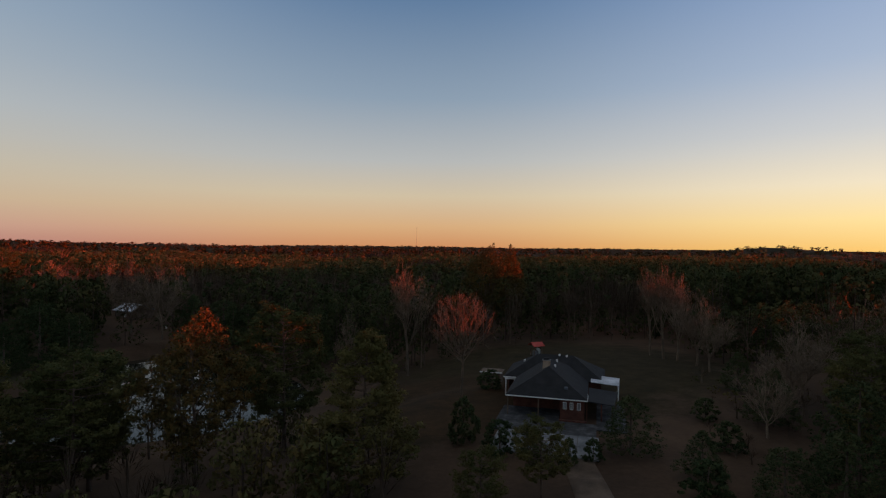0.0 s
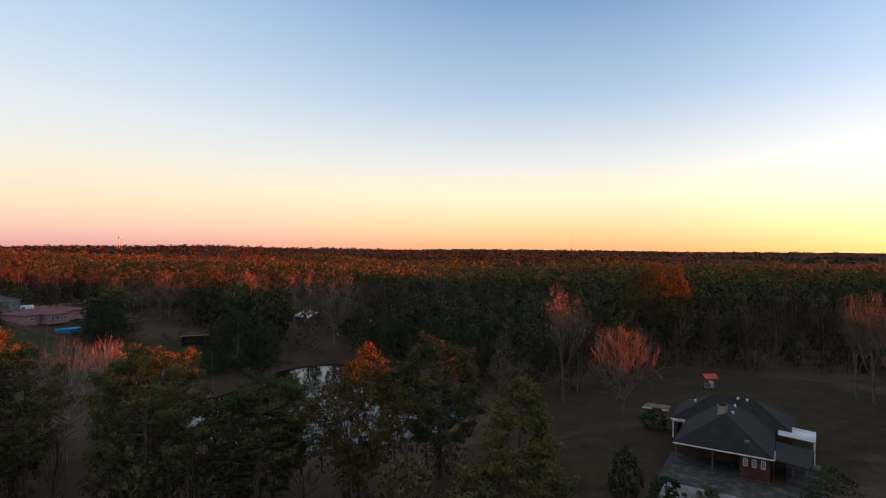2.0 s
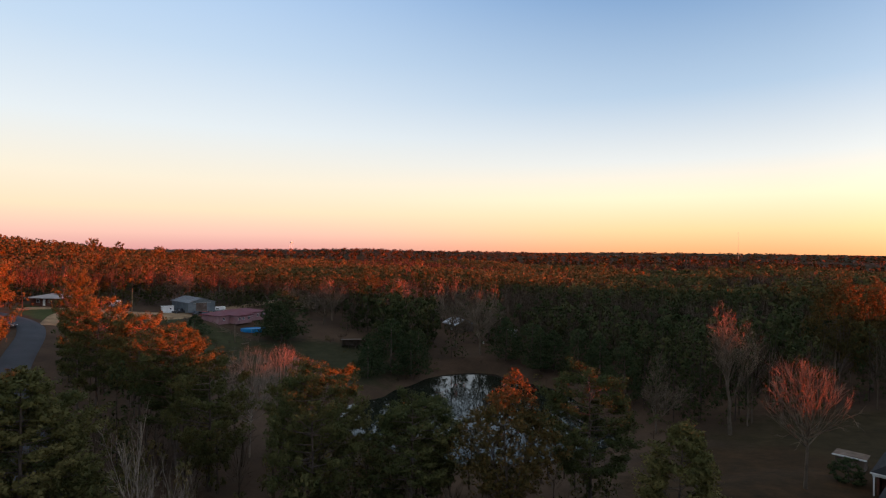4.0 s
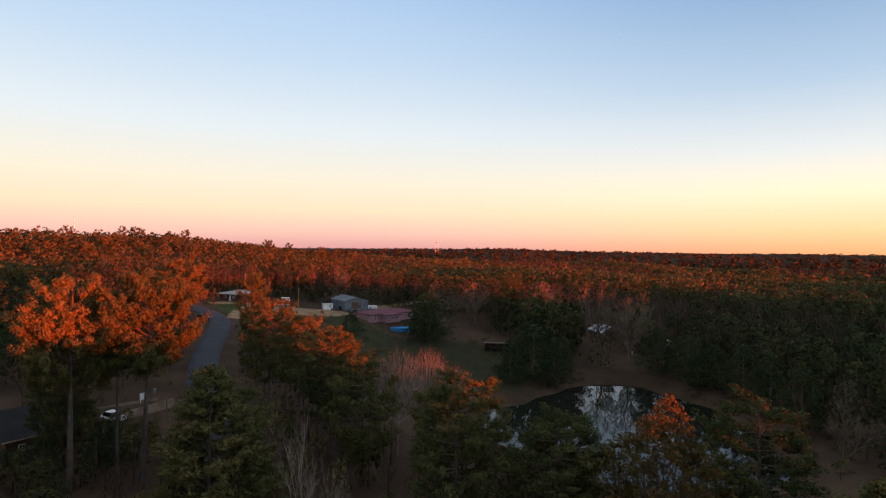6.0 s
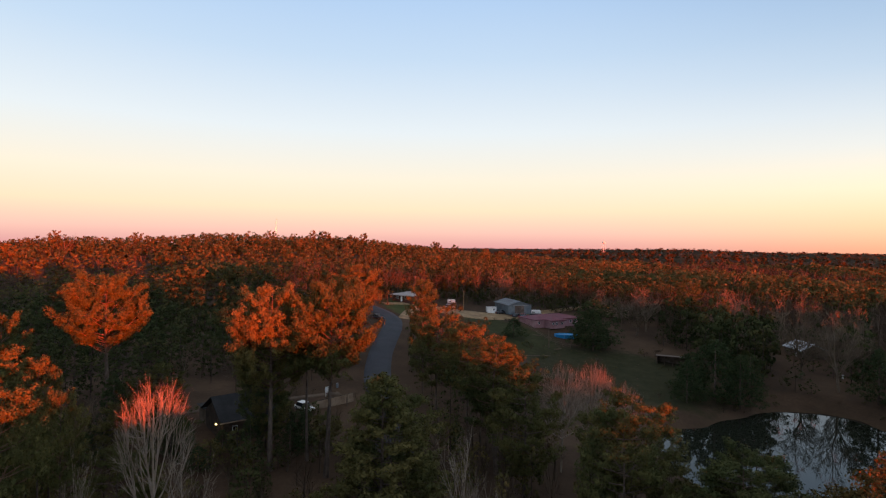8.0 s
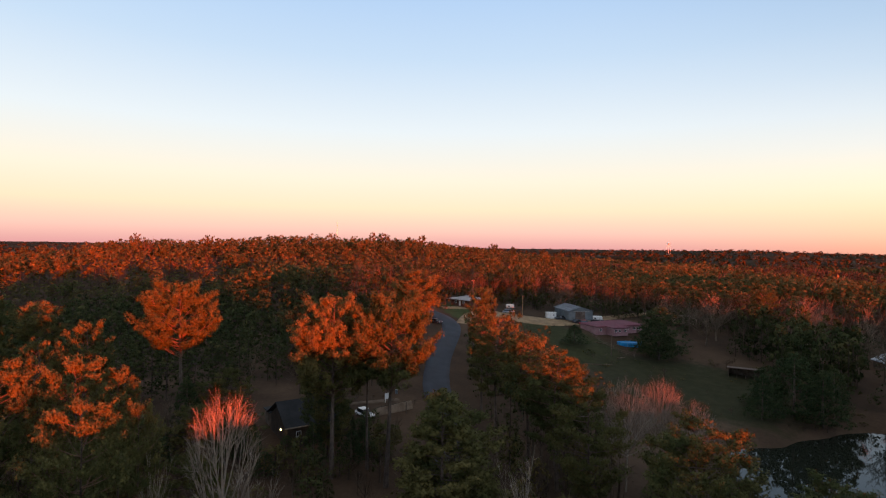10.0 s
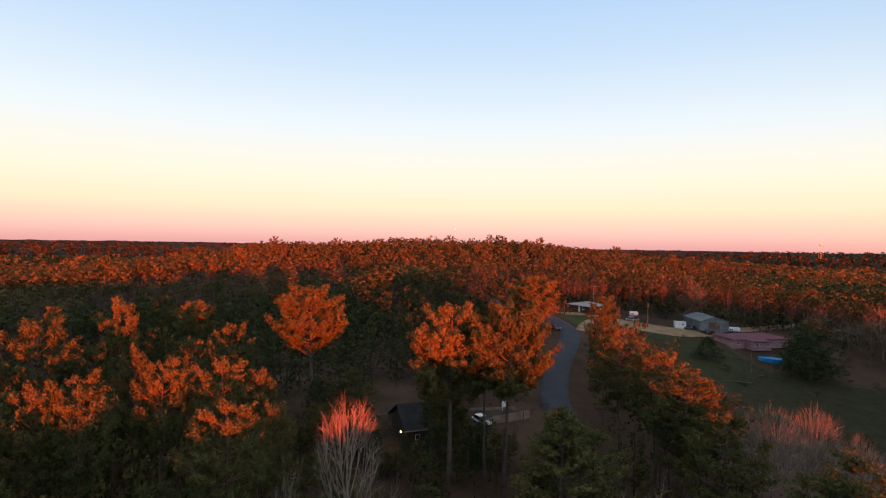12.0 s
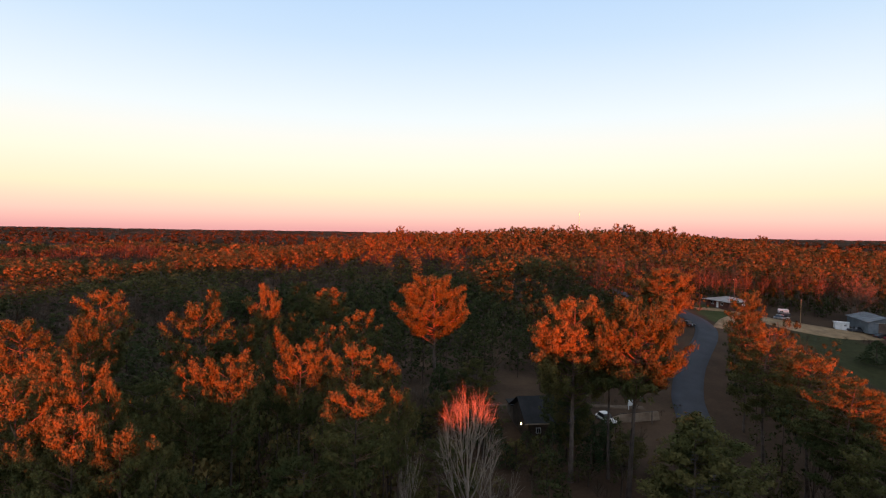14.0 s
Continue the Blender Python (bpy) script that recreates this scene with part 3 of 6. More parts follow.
def vase_arrays(seed, h, radius, limbs, subs, twigs, fine, low=0.12, high=0.45, thick=1.0, wide=0.0):
    """A leafless tree: stems that rise steeply from the trunk, curve out and end in a rounded dome of fine twigs."""
    rng = np.random.default_rng(seed)
    mid, axes = np.array([0, 0, 0.6 * h]), np.array([radius, radius, 0.37 * h])
    s = np.linspace(0, 1, 6)
    path = np.stack([0.012 * h * np.sin(s * 4 + seed), 0.012 * h * np.cos(s * 3 + seed), s * h * 0.86 - 0.3 * (s == 0)], -1)
    woods, leaf = [tube(path, thick * 0.0085 * h * (1 - 0.86 * s) + 0.01, 6)], []

    def dome(d, k):
        return mid + d / (np.linalg.norm(d) + 1e-6) * axes * k

    for i in range(limbs):
        q = (i + 0.5) / limbs
        a, el = i * 2.4 + rng.normal() * 0.3, -wide + (1.35 + wide) * q ** 1.1
        d = np.array([math.cos(a) * math.cos(el), math.sin(a) * math.cos(el), math.sin(el)])
        e = dome(d, rng.uniform(0.8, 0.95))
        z0 = h * (low + (high - low) * q * rng.uniform(0.8, 1.1))
        o = np.array([np.interp(z0, path[:, 2], path[:, j]) for j in range(3)])
        bow = o + (e - o) * np.array([0.62, 0.62, 0.4]) + rng.normal(size=3) * 0.012 * h
        g = np.linspace(0, 1, 5)[:, None]
        line = (1 - g) ** 2 * o + 2 * g * (1 - g) * bow + g * g * e
        woods.append(tube(line, thick * h * (0.0042 - 0.0034 * g[:, 0]), 4))
        for _ in range(subs):
            t = rng.uniform(0.3, 0.85)
            p = (1 - t) ** 2 * o + 2 * t * (1 - t) * bow + t * t * e
            e2 = dome(d + rng.normal(size=3) * 0.3 + np.array([0, 0, 0.12]), rng.uniform(0.86, 1.03))
            p2 = (p + e2) / 2 + (e2 - p)[[0, 1, 2]] * np.array([0.06, 0.06, -0.04]) + rng.normal(size=3) * 0.008 * h
            woods.append(tube([p, p2, e2], [thick * 0.0018 * h, thick * 0.0012 * h, 0.0005 * h], 3))
            way = (e2 - p) / (np.linalg.norm(e2 - p) + 1e-6)
            for _ in range(twigs):
                b = p2 + (e2 - p2) * rng.uniform(0.0, 1.0)
                w = way + rng.normal(size=3) * 0.4 + np.array([0, 0, 0.2])
                n = np.cross(w, rng.normal(size=3))
                n *= fine / (np.linalg.norm(n) + 1e-6)
                leaf.append((b - n, b + n, b + w * h * rng.uniform(0.03, 0.075)))
    v = np.array(leaf).reshape(-1, 3)
    return join(woods), (v, np.arange(len(v)).reshape(-1, 3))


def leafy_arrays(seed, h, radius, start, clumps, per, size, clump_r):
    """A broad crown of leaves over forking limbs."""
    rng = np.random.default_rng(seed)
    (v, f, *_), _ = bare_arrays(seed, h * 0.86, 0.5, 4, 10, fork=0.28)
    rr = np.hypot(v[:, 0], v[:, 1]).max()
    v = v * np.array([radius * 0.8 / rr, radius * 0.8 / rr, 1])
    d = rng.normal(size=(clumps, 3))
    d /= np.linalg.norm(d, axis=1, keepdims=True)
    k = rng.uniform(0.45, 1, (clumps, 1)) ** 0.6
    mid, half = h * (start + 1) / 2, h * (1 - start) / 2
    lump = 1 + 0.16 * np.sin(d[:, :1] * 5 + seed) + 0.14 * np.sin(d[:, 1:2] * 6 + 2 * seed)
    c = d * k * lump * np.array([radius * 0.88, radius * 0.88, half * 0.92]) + np.array([0, 0, mid])
    c[:, :2] *= np.clip(1.15 - 0.45 * (c[:, 2:] - mid) / half, 0.5, 1.2)
    return (v, f), puffs(c, clump_r * rng.uniform(0.6, 1.3, clumps), per, size, rng)


def cone_arrays(seed, h, radius, clumps, per, size, clump_r, point=1.2):
    """A dense dark evergreen, leafy almost to the ground."""
    rng = np.random.default_rng(seed)
    s = np.linspace(0, 1, 5)
    trunk = tube(np.stack([0.1 * s, 0 * s, s * h * 0.9 - 0.3 * (s == 0)], -1), 0.018 * h * (1 - 0.85 * s) + 0.03, 6)
    f = rng.uniform(0, 1, clumps) ** 1.3
    a = rng.uniform(0, 6.28, clumps)
    prof = np.clip((1 - f) ** (1 / point), 0.05, 1) * np.clip(f / 0.12 + 0.55, 0, 1)
    r = radius * prof * rng.uniform(0.35, 1, clumps) ** 0.5 * (1 + 0.2 * np.sin(a * 3 + seed))
    c = np.stack([np.cos(a) * r, np.sin(a) * r, h * (0.1 + 0.87 * f)], -1)
    return trunk, puffs(c, clump_r * rng.uniform(0.6, 1.3, clumps), per, size, rng)


def tree(name, arrays, wood, leaf, crown, label, category, group, bough=None):
    base = new(name)
    base.empty_display_size = 1.0
    tagged(base, label, category, group)
    trunk, leaves, *rest = arrays
    mesh_object("trunk", trunk[0], trunk[1], wood, base, smooth_faces=True)
    if rest:
        mesh_object("branchwork", rest[0][0], rest[0][1], bough or wood, base, smooth_faces=True)
    cv = leaves[0]
    mesh_object(crown, cv, leaves[1], leaf, base, smooth_faces=len(leaves) > 2, normals=leaves[2] if len(leaves) > 2 else None)
    base["span"] = (float(cv[:, 2].max()), float(np.percentile(np.hypot(cv[:, 0], cv[:, 1]), 97)))
    base["fresh"] = 1
    return base


def plant(proto, x, y, h, r, turn, label="", group=""):
    """Sets a copy of a grown tree on the ground, scaled to its height and crown radius; the first one is the tree itself."""
    hh, rr = proto["span"]
    m = pose(x, y, ground_z(x, y) - 0.05, 0, 0, turn) @ Matrix.Diagonal((r / rr, r / rr, h / hh, 1))
    if proto["fresh"]:
        proto["fresh"] = 0
        proto.matrix_basis = m
        ob = proto
    else:
        s = proto.scale
        ob = copy_thing(proto, m @ Matrix.Diagonal((1 / s[0], 1 / s[1], 1 / s[2], 1)))
    return tagged(ob, label, "", group)


TALL_PINES = [tree("pine_tree", pine_arrays(11 + i, 25, st, 5.0, n, 9, 22, 0.155, 0.56, peak=0.35), BARK, NEEDLE, "crown", "tall pine with a bare trunk and upswept tufted crown", "pine", "pines", LIMB)
              for i, (st, n) in enumerate(((0.58, 33), (0.62, 31), (0.55, 34), (0.64, 30), (0.6, 32)))]
BROAD_PINES = [tree("pine_tree", pine_arrays(21 + i, 25, st, 8.0, n, 12, 27, 0.155, 0.62, rise=(0.3, 0.85), peak=0.3, sprays=4, stout=1.45), BARK, NEEDLE, "crown", "tall pine with a broad domed crown of many boughs", "pine", "pines", LIMB)
               for i, (st, n) in enumerate(((0.55, 46), (0.5, 48)))]
ROADSIDE_PINES = [tree("pine_tree", pine_arrays(26 + i, 25, st, 5.5, 44, 9, 20, 0.16, 0.56, rise=(0.2, 0.6), peak=0.35), BARK, NEEDLE, "crown", "pine with a deep rounded crown beside the road", "pine", "pines", LIMB)
                  for i, st in enumerate((0.34, 0.42))]
FULL_PINES = [tree("pine_tree", pine_arrays(31 + i, 17, st, 5.0, 46, 7, 26, 0.145, 0.5, rise=(0.15, 0.5), peak=0.28), BARK, NEEDLE, "crown", "dense green pine with a crown reaching low", "pine", "pines", BARK)
              for i, st in enumerate((0.2, 0.28, 0.34))]
CONE_PINES = [tree("pine_tree", pine_arrays(36 + i, 17, 0.12, 5.2, 64, 7, 26, 0.145, 0.5, rise=(0.1, 0.4), peak=0.12, round_top=1.0, pointed=0.75), BARK, NEEDLE, "crown", "dense conical green pine leafy to the ground", "pine", "pines", BARK)
              for i in range(2)]
BARE = [tree("bare_tree", bare_arrays(51 + i, hh, sp, dp, tw, fork=fk, fine=fi, r0=0.013), bark, bark, "crown", label, "bare tree", "bare trees")
        for i, (hh, sp, dp, tw, fk, fi, bark, label) in enumerate((
            (16, 0.46, 5, 3600, 0.24, 0.024, PALE_BARK, "leafless grey-brown tree with a rounded crown"), (18, 0.3, 5, 2000, 0.24, 0.022, PALE_BARK, "tall slender leafless tree with upswept branches"),
            (17, 0.62, 5, 3400, 0.22, 0.024, PALE_BARK, "broad leafless tree with spreading limbs")))]
PALE_TREES = [tree("bare_tree", arrays, WHITE_BARK, WHITE_BARK, "crown", label, "bare tree", "bare trees")
              for arrays, label in ((vase_arrays(56, 18, 3.6, 13, 7, 18, 0.014, 0.26, 0.5, 1.3, 0.05), "pale-barked leafless tree with a rounded fan of upswept branches"),
                                    (bare_arrays(65, 18, 0.36, 4, 700, fork=0.3, fine=0.016, r0=0.0095), "slender pale-barked leafless tree with few branches"))]
VASES = [tree("bare_tree", vase_arrays(58 + i, 18, 5.6, 20, 8, nt, 0.021, 0.3, 0.5, thick, 0.35), bark, bark, "crown", label, "bare tree", "bare trees")
         for i, (nt, thick, bark, label) in enumerate((
             (11, 1.5, PALE_BARK, "leafless tree with a dense rounded crown"), (14, 1.2, WHITE_BARK, "pale tan leafless tree with a rounded twiggy crown")))]
LEAFY = [tree("autumn_tree", leafy_arrays(71 + i, 17, 5.5, 0.22, 700, 22, 0.165, 0.5), BARK, AUTUMN, "crown", "broad tree with rust-brown autumn leaves", "autumn tree", "autumn trees") for i in range(2)]
CEDAR = [tree("cedar_tree", cone_arrays(81 + i, 12, 4.5, 380, 18, 0.155, 0.42, pt), BARK, NEEDLE_DARK, "crown", "dark bushy evergreen standing in the grass", "evergreen tree", "dark evergreens") for i, pt in enumerate((1.4, 2.2))]
SHRUB = [tree("shrub", cone_arrays(91 + i, 3.5, 2.0, 80, 30, 0.14, 0.32, 3.0), BARK, NEEDLE_DARK, "leaves", "clipped dark evergreen shrub before the house", "shrub", "shrubs") for i in range(2)]

# kind, x, y, height, crown radius
NEAR_TREES = """
P -74.6 21.6 27.6 6.3|P -79.1 14.9 26.4 6.5|H -81 20.5 22.5 4.2|F -86.5 15.5 16 4.2|P -104.8 -6.2 26.0 6.9
T -69.4 -46.4 26.3 3.8|T -65.4 -31.5 25.4 4.0|T -52.1 -21.3 22.5 3.7|T -85.2 -30.9 25.7 2.9|T -59.0 -16.9 22.2 3.2|T -60.0 -11.3 22.5 3.4|T -80.6 -15.3 22.7 3.0|T -89.1 -27.7 20.8 2.9|T -120.1 -30.6 21.1 4.6|T -127.9 -61.5 20.3 3.0|T -128.7 -40.3 22.2 2.8|T -48.1 -8.6 21.0 3.6|T -42.0 -26.2 22.5 2.2|T -44.6 -25.5 18.6 2.0|T -41.2 -21.5 18.2 2.4|T -54.8 -5.5 19.4 2.0|T -59.9 -41.3 24.1 2.8|T -65.4 -22.1 22.8 2.4|T -73.4 -29.5 21.3 2.0|F -49.1 -13 14.4 4.6|F -44.7 -20 13.7 4.4|F -40.6 -29.7 14 5
F -38 -24 13.5 4.4|F -66.2 -38.4 15.7 6|F -56 -33 14 5|F -60 -2 12 4|M -104.4 49.8 26.0 3.6|M -92.3 47.3 22.4 5.4|M -82.5 48.5 21 5.4
M -70 46.1 20.6 5.4|M -73.6 48.3 19 5.5|F -61.3 45 17.8 5.2|P -145.6 48.9 23.9 7.5|K -55.4 22.3 18.4 6.8|F -41.1 42.5 17.7 4.8
F -18.6 64.5 17.7 6.2|K -6.8 48.4 15.2 5.4|F -34.2 50.7 14.1 6|F -35.5 55 15.2 5|F -45.7 48.5 18 6.2|F -58.6 25.2 15.2 6
A -24.3 53.9 17.8 5.9|V -57.5 1.1 19.4 3.6|Y -55.7 3.8 15.6 2.6|Y -55.2 -4.8 16.2 1.8|Y -42.9 25.5 17.2 2.7
Y -39.9 26.6 13.4 2.0|Q -69.1 57.8 18.7 4.6|Q -72.1 66.6 18.5 3.8|Q -67.7 69.6 15.8 3.6|N -6.9 110.9 24.2 5.1|R 2.9 79 16.6 5.2
W -19.4 111.5 17.2 5|N 44.7 110 20.5 4|N 46.2 107.2 17.9 3.8|N 43.8 114.6 19.4 3.6|B 47.7 102.1 15.6 4.4|B 47 95.8 13.7 4.4
B 62.7 77.9 16.5 4.8|B 63.8 89.6 12.5 5|A 12.2 150.5 26.5 7|A 18.7 155.9 26 5.4|C -93.3 126.5 15.3 7|C -88 128.5 13.5 6
C -99.6 125.4 10.7 5|C -157.6 108.8 7 5|C -142.6 130.8 16.8 9.5|C -72 158 14 6|C -63.3 157.9 12.8 7.5|C -54.5 152.7 12.1 6.5|W -93.4 163.3 24.5 8.5
B -82.2 160.4 24.4 7.2|W -149.1 157.8 20.7 9|B -137.7 193.1 19.2 10|S 2.4 60.7 5.3 1.9|S 6.2 57.4 3.7 2.2|C 19.9 57.4 6.4 3.4
S 12.7 54.3 2.9 1.1|S 7.5 84.4 3.2 2|C -84 13 6.4 2.6|C -83.5 18.5 5.2 2.4|F -85 24.5 5.5 2.4|C -82 6 3.6 2
C -86 21 5 2|S 9.5 56.2 3.4 1.4|S 15.5 55.5 2.4 1.2
F -89 -3 9 3.4|C -97 -5 11 3.5|C -88.5 4 6 2.6|C -90 1.5 7 3|C -87.5 9.5 3.6 1.8|C -96 2 8 3.4|C -87.5 20.5 5.5 2.4|C -99 20.5 5 2.2|F -99 -2 9.5 3.6|B -91 -4 8 3|B -96 -8 9 3|F -101 1.5 11 3.6|C -89 -8 5 2.5|F 8.3 45 7.4 2.4|F 3 41 6.5 2.2|C 24 50 4.5 2.4|C -46 148 14 5|C -38 140 14.5 5.5|C -30 132 14 5|C -58 151 13 5|C -90.5 136 12 4.5|C -94 117 11 4.5|C 36 47 9.5 4|F 41 52 11 4|C 32 43 6.5 3.2|F 46 58 12 4.4|C 27.5 43.5 5 2.8|S 22 45 3.6 2.2|S 30 57 3.2 2|C 39 64 7 3.4|B 44 69 11 4|S 33 68 2.8 1.8|B 36 60 9 3.2|C 44 81 6 3|B 49 74 13 4.6|T -40.0 -31.6 23.1 3.4|T -51.7 -39.5 22.2 3.6|T -36.5 -25.0 21.6 2.8|T -56.7 -45.9 24.2 3.6|C -139.5 128 13.5 6|C -146 133.5 12 6|C -99.4 24.3 2.4 1.7|T -74.9 -19.2 21.5 2.6|T -62.1 -8.3 20.6 2.4|T -51.3 -24.3 21.8 2.8|T -37.9 -21.9 20.4 2.6|T -43.7 -28.9 23.6 3.2
B -166.3 155.0 16.4 4.7|B -153.6 167.5 19.0 6.1|M -143.1 176.7 22.6 5.4|B -126.7 176.6 20.5 6.6|B -114.8 172.7 19.1 4.0|B -116.3 189.5 20.9 3.6|B -114.7 202.1 22.4 4.6|B -93.1 179.7 20.1 4.0|B -90.5 186.5 21.6 4.0|F -84.8 15.8 13.9 3.0|F -103.3 58.3 15.1 3.1|B -207.7 135.8 18.2 8.3
"""
PROTOS = {"T": TALL_PINES, "F": FULL_PINES, "B": BARE[:1], "N": BARE[1:2], "W": BARE[2:3], "V": PALE_TREES[:1], "Y": PALE_TREES[1:], "R": VASES[:1], "Q": VASES[1:], "P": BROAD_PINES, "M": ROADSIDE_PINES, "K": CONE_PINES, "H": TALL_PINES[3:4], "A": LEAFY, "C": CEDAR, "S": SHRUB}
planted = []
for i, text in enumerate(NEAR_TREES.replace("\n", "|").strip("|").split("|")):
    if not text.strip():
        continue
    kind, x, y, h, r = text.split()
    x, y, h, r = float(x), float(y), float(h), float(r)
    protos = PROTOS[kind]
    plant(protos[i % len(protos)], x, y, h, r, (i * 137) % 360)
    planted.append((x, y, r))


# ---------------------------------------------------------------- the woods
def in_polygon(poly, x, y):
    inside = np.zeros(x.shape, bool)
    for (ax, ay), (bx, by) in zip(poly, poly[1:] + poly[:1]):
        inside ^= ((ay > y) != (by > y)) & (x < (bx - ax) * (y - ay) / (by - ay + 1e-12) + ax)
    return inside


CLEARINGS = [
    [(-26, 35), (54, 35), (56, 92), (44, 100), (55, 125), (52, 143), (10, 134), (2, 120), (-14, 114), (-26, 95), (-34, 75)],
    [(-150, 78), (-95, 66), (-62, 58), (-40, 60), (-30, 80), (-88, 95), (-90, 128), (-106, 132), (-112, 154), (-128, 154), (-150, 140)],
    [(-216, 80), (-160, 76), (-132, 86), (-120, 112), (-116, 152), (-150, 158), (-174, 166), (-188, 152), (-204, 136), (-208, 116), (-214, 100)],
    [(-116, -16), (-93, -16), (-86, 24), (-92, 42), (-120, 42)],
    [(-120, 184), (-98, 182), (-98, 204), (-120, 206)],
    [(-90, 188), (-81, 188), (-81, 199), (-90, 199)],
    [(-640, 300), (-560, 260), (-540, 330), (-600, 400)],
    [(-760, 560), (-690, 520), (-640, 600), (-700, 650)],
]
ROADLINE = [(-60, 28), (-104, 41.5), (-118, 44.8), (-141, 54), (-166, 67.3), (-177, 72), (-240, 60)]


def free(x, y, margin=0.0):
    ok = pond_depth(x, y) < -8
    for poly in CLEARINGS:
        ok &= ~in_polygon(poly, x, y)
    for (ax, ay), (bx, by) in zip(ROADLINE, ROADLINE[1:]):
        dx, dy = bx - ax, by - ay
        s = np.clip(((x - ax) * dx + (y - ay) * dy) / (dx * dx + dy * dy), 0, 1)
        ok &= np.hypot(x - ax - s * dx, y - ay - s * dy) > 8.5
    for px, py, r in planted:
        ok &= np.hypot(x - px, y - py) > r * 0.8 + 1.5
    return ok


def patches(x, y, scale, shift=0.0):
    """Slow waves between 0 and 1, for stands of one kind."""
    x, y = x / scale + shift, y / scale - shift
    v = np.sin(x + 1.7 * np.sin(y * 0.8)) + np.sin(y * 1.3 + 1.2 * np.sin(x * 0.7 + 2)) + 0.6 * np.sin(2.3 * x - 1.9 * y)
    return 0.5 + v / 5.2


def stand(name, protos, x, y, h, r, mats, label, rng):
    """Many small trees in one mesh."""
    vs, fs, ms, ns, n = [], [], [], [], 0
    kind = rng.integers(0, len(protos), len(x))
    z = height(x, y) - 0.1
    for k, (v, f, nn, m) in enumerate(protos):
        sel = np.where(kind == k)[0]
        if not len(sel):
            continue
        a = rng.uniform(0, 6.28, len(sel))
        c, s = np.cos(a)[:, None], np.sin(a)[:, None]
        px = (v[None, :, 0] * c - v[None, :, 1] * s) * r[sel, None] + x[sel, None]
        py = (v[None, :, 0] * s + v[None, :, 1] * c) * r[sel, None] + y[sel, None]
        pz = v[None, :, 2] * h[sel, None] + z[sel, None]
        vs.append(np.stack([px, py, pz], -1).reshape(-1, 3))
        ns.append(np.stack([nn[None, :, 0] * c - nn[None, :, 1] * s, nn[None, :, 0] * s + nn[None, :, 1] * c, np.broadcast_to(nn[None, :, 2], px.shape)], -1).reshape(-1, 3))
        fs.append((f[None] + (np.arange(len(sel)) * len(v))[:, None, None]).reshape(-1, 3) + n)
        ms.append(np.tile(m, len(sel)))
        n += len(v) * len(sel)
    ob = mesh_object(name, np.concatenate(vs), np.concatenate(fs), mats, face_mats=np.concatenate(ms), smooth_faces=True, normals=np.concatenate(ns))
    return tagged(ob, label, "woods", kind="stuff")


def unit(wood, leaf, *limbs):
    """One tree of the woods at unit height and radius."""
    v, f, n = join([wood, *limbs, leaf])
    v = v / np.array([np.percentile(np.hypot(leaf[0][:, 0], leaf[0][:, 1]), 97)] * 2 + [leaf[0][:, 2].max()])
    bark = len(f) - len(leaf[1])
    return v, f, n, np.concatenate([np.zeros(bark, int), np.ones(len(leaf[1]), int)])


def far_bare(seed, h, twigs, width):
    """A leafless tree of the woods: twigs that fan out to a rounded crown."""
    rng = np.random.default_rng(seed)
    wood = tube([(0, 0, 0), (0.1, 0, h * 0.4), (0, 0.1, h * 0.7)], [0.17, 0.12, 0.05], 3)
    d = rng.normal(size=(twigs, 3))
    d[:, 2] = np.abs(d[:, 2]) * 1.1 - 0.25
    d /= np.linalg.norm(d, axis=1, keepdims=True)
    end = d * np.array([0.27, 0.27, 0.44]) * h * rng.uniform(0.75, 1.05, (twigs, 1)) + np.array([0, 0, 0.56 * h])
    root = np.stack([0 * d[:, 0], 0 * d[:, 0], h * rng.uniform(0.22, 0.55, twigs)], -1)
    base = root + (end - root) * rng.uniform(0.05, 0.6, (twigs, 1))
    side = np.cross(end - root, rng.normal(size=d.shape))
    side /= np.linalg.norm(side, axis=1, keepdims=True)
    v = np.stack([base - side * width, base + side * width, end], 1).reshape(-1, 3)
    return wood, (v, np.arange(len(v)).reshape(-1, 3), np.repeat(d, 3, 0))


def puff_tree(seed, h, start, radius, count, per, size, puff_r, peak=0.28):
    """An evergreen of the woods: small sprays of needles massed into a domed, uneven crown."""
    rng = np.random.default_rng(seed)
    trunk = tube([(0, 0, 0), (0.1, 0, h * 0.5), (0, 0.1, h * 0.9)], [0.14, 0.1, 0.04], 3)
    q = ((np.arange(count) + rng.uniform(0, 1, count)) / count) ** 0.85
    a = np.arange(count) * 2.4 + rng.normal(size=count) * 0.4
    prof = np.where(q < peak, 0.55 + 0.45 * q / peak, np.sqrt(np.clip(1 - ((q - peak) / (1.02 - peak)) ** 2, 0.02, 1)))
    r = (radius - 0.5 * puff_r) * prof * rng.uniform(0.25, 1.1, count) ** 0.55
    c = np.stack([np.cos(a) * r, np.sin(a) * r, h * (start + (0.96 - start) * q)], -1)
    return trunk, puffs(c, puff_r * rng.uniform(0.7, 1.2, count), per, size, rng, rough=0.25, soft=1.3)


def jitter_grid(x0, x1, y0, y1, cell, rng):
    gx, gy = np.meshgrid(np.arange(x0, x1, cell), np.arange(y0, y1, cell))
    n = gx.size
    return gx.ravel() + rng.uniform(0, cell, n), gy.ravel() + rng.uniform(0, cell, n)


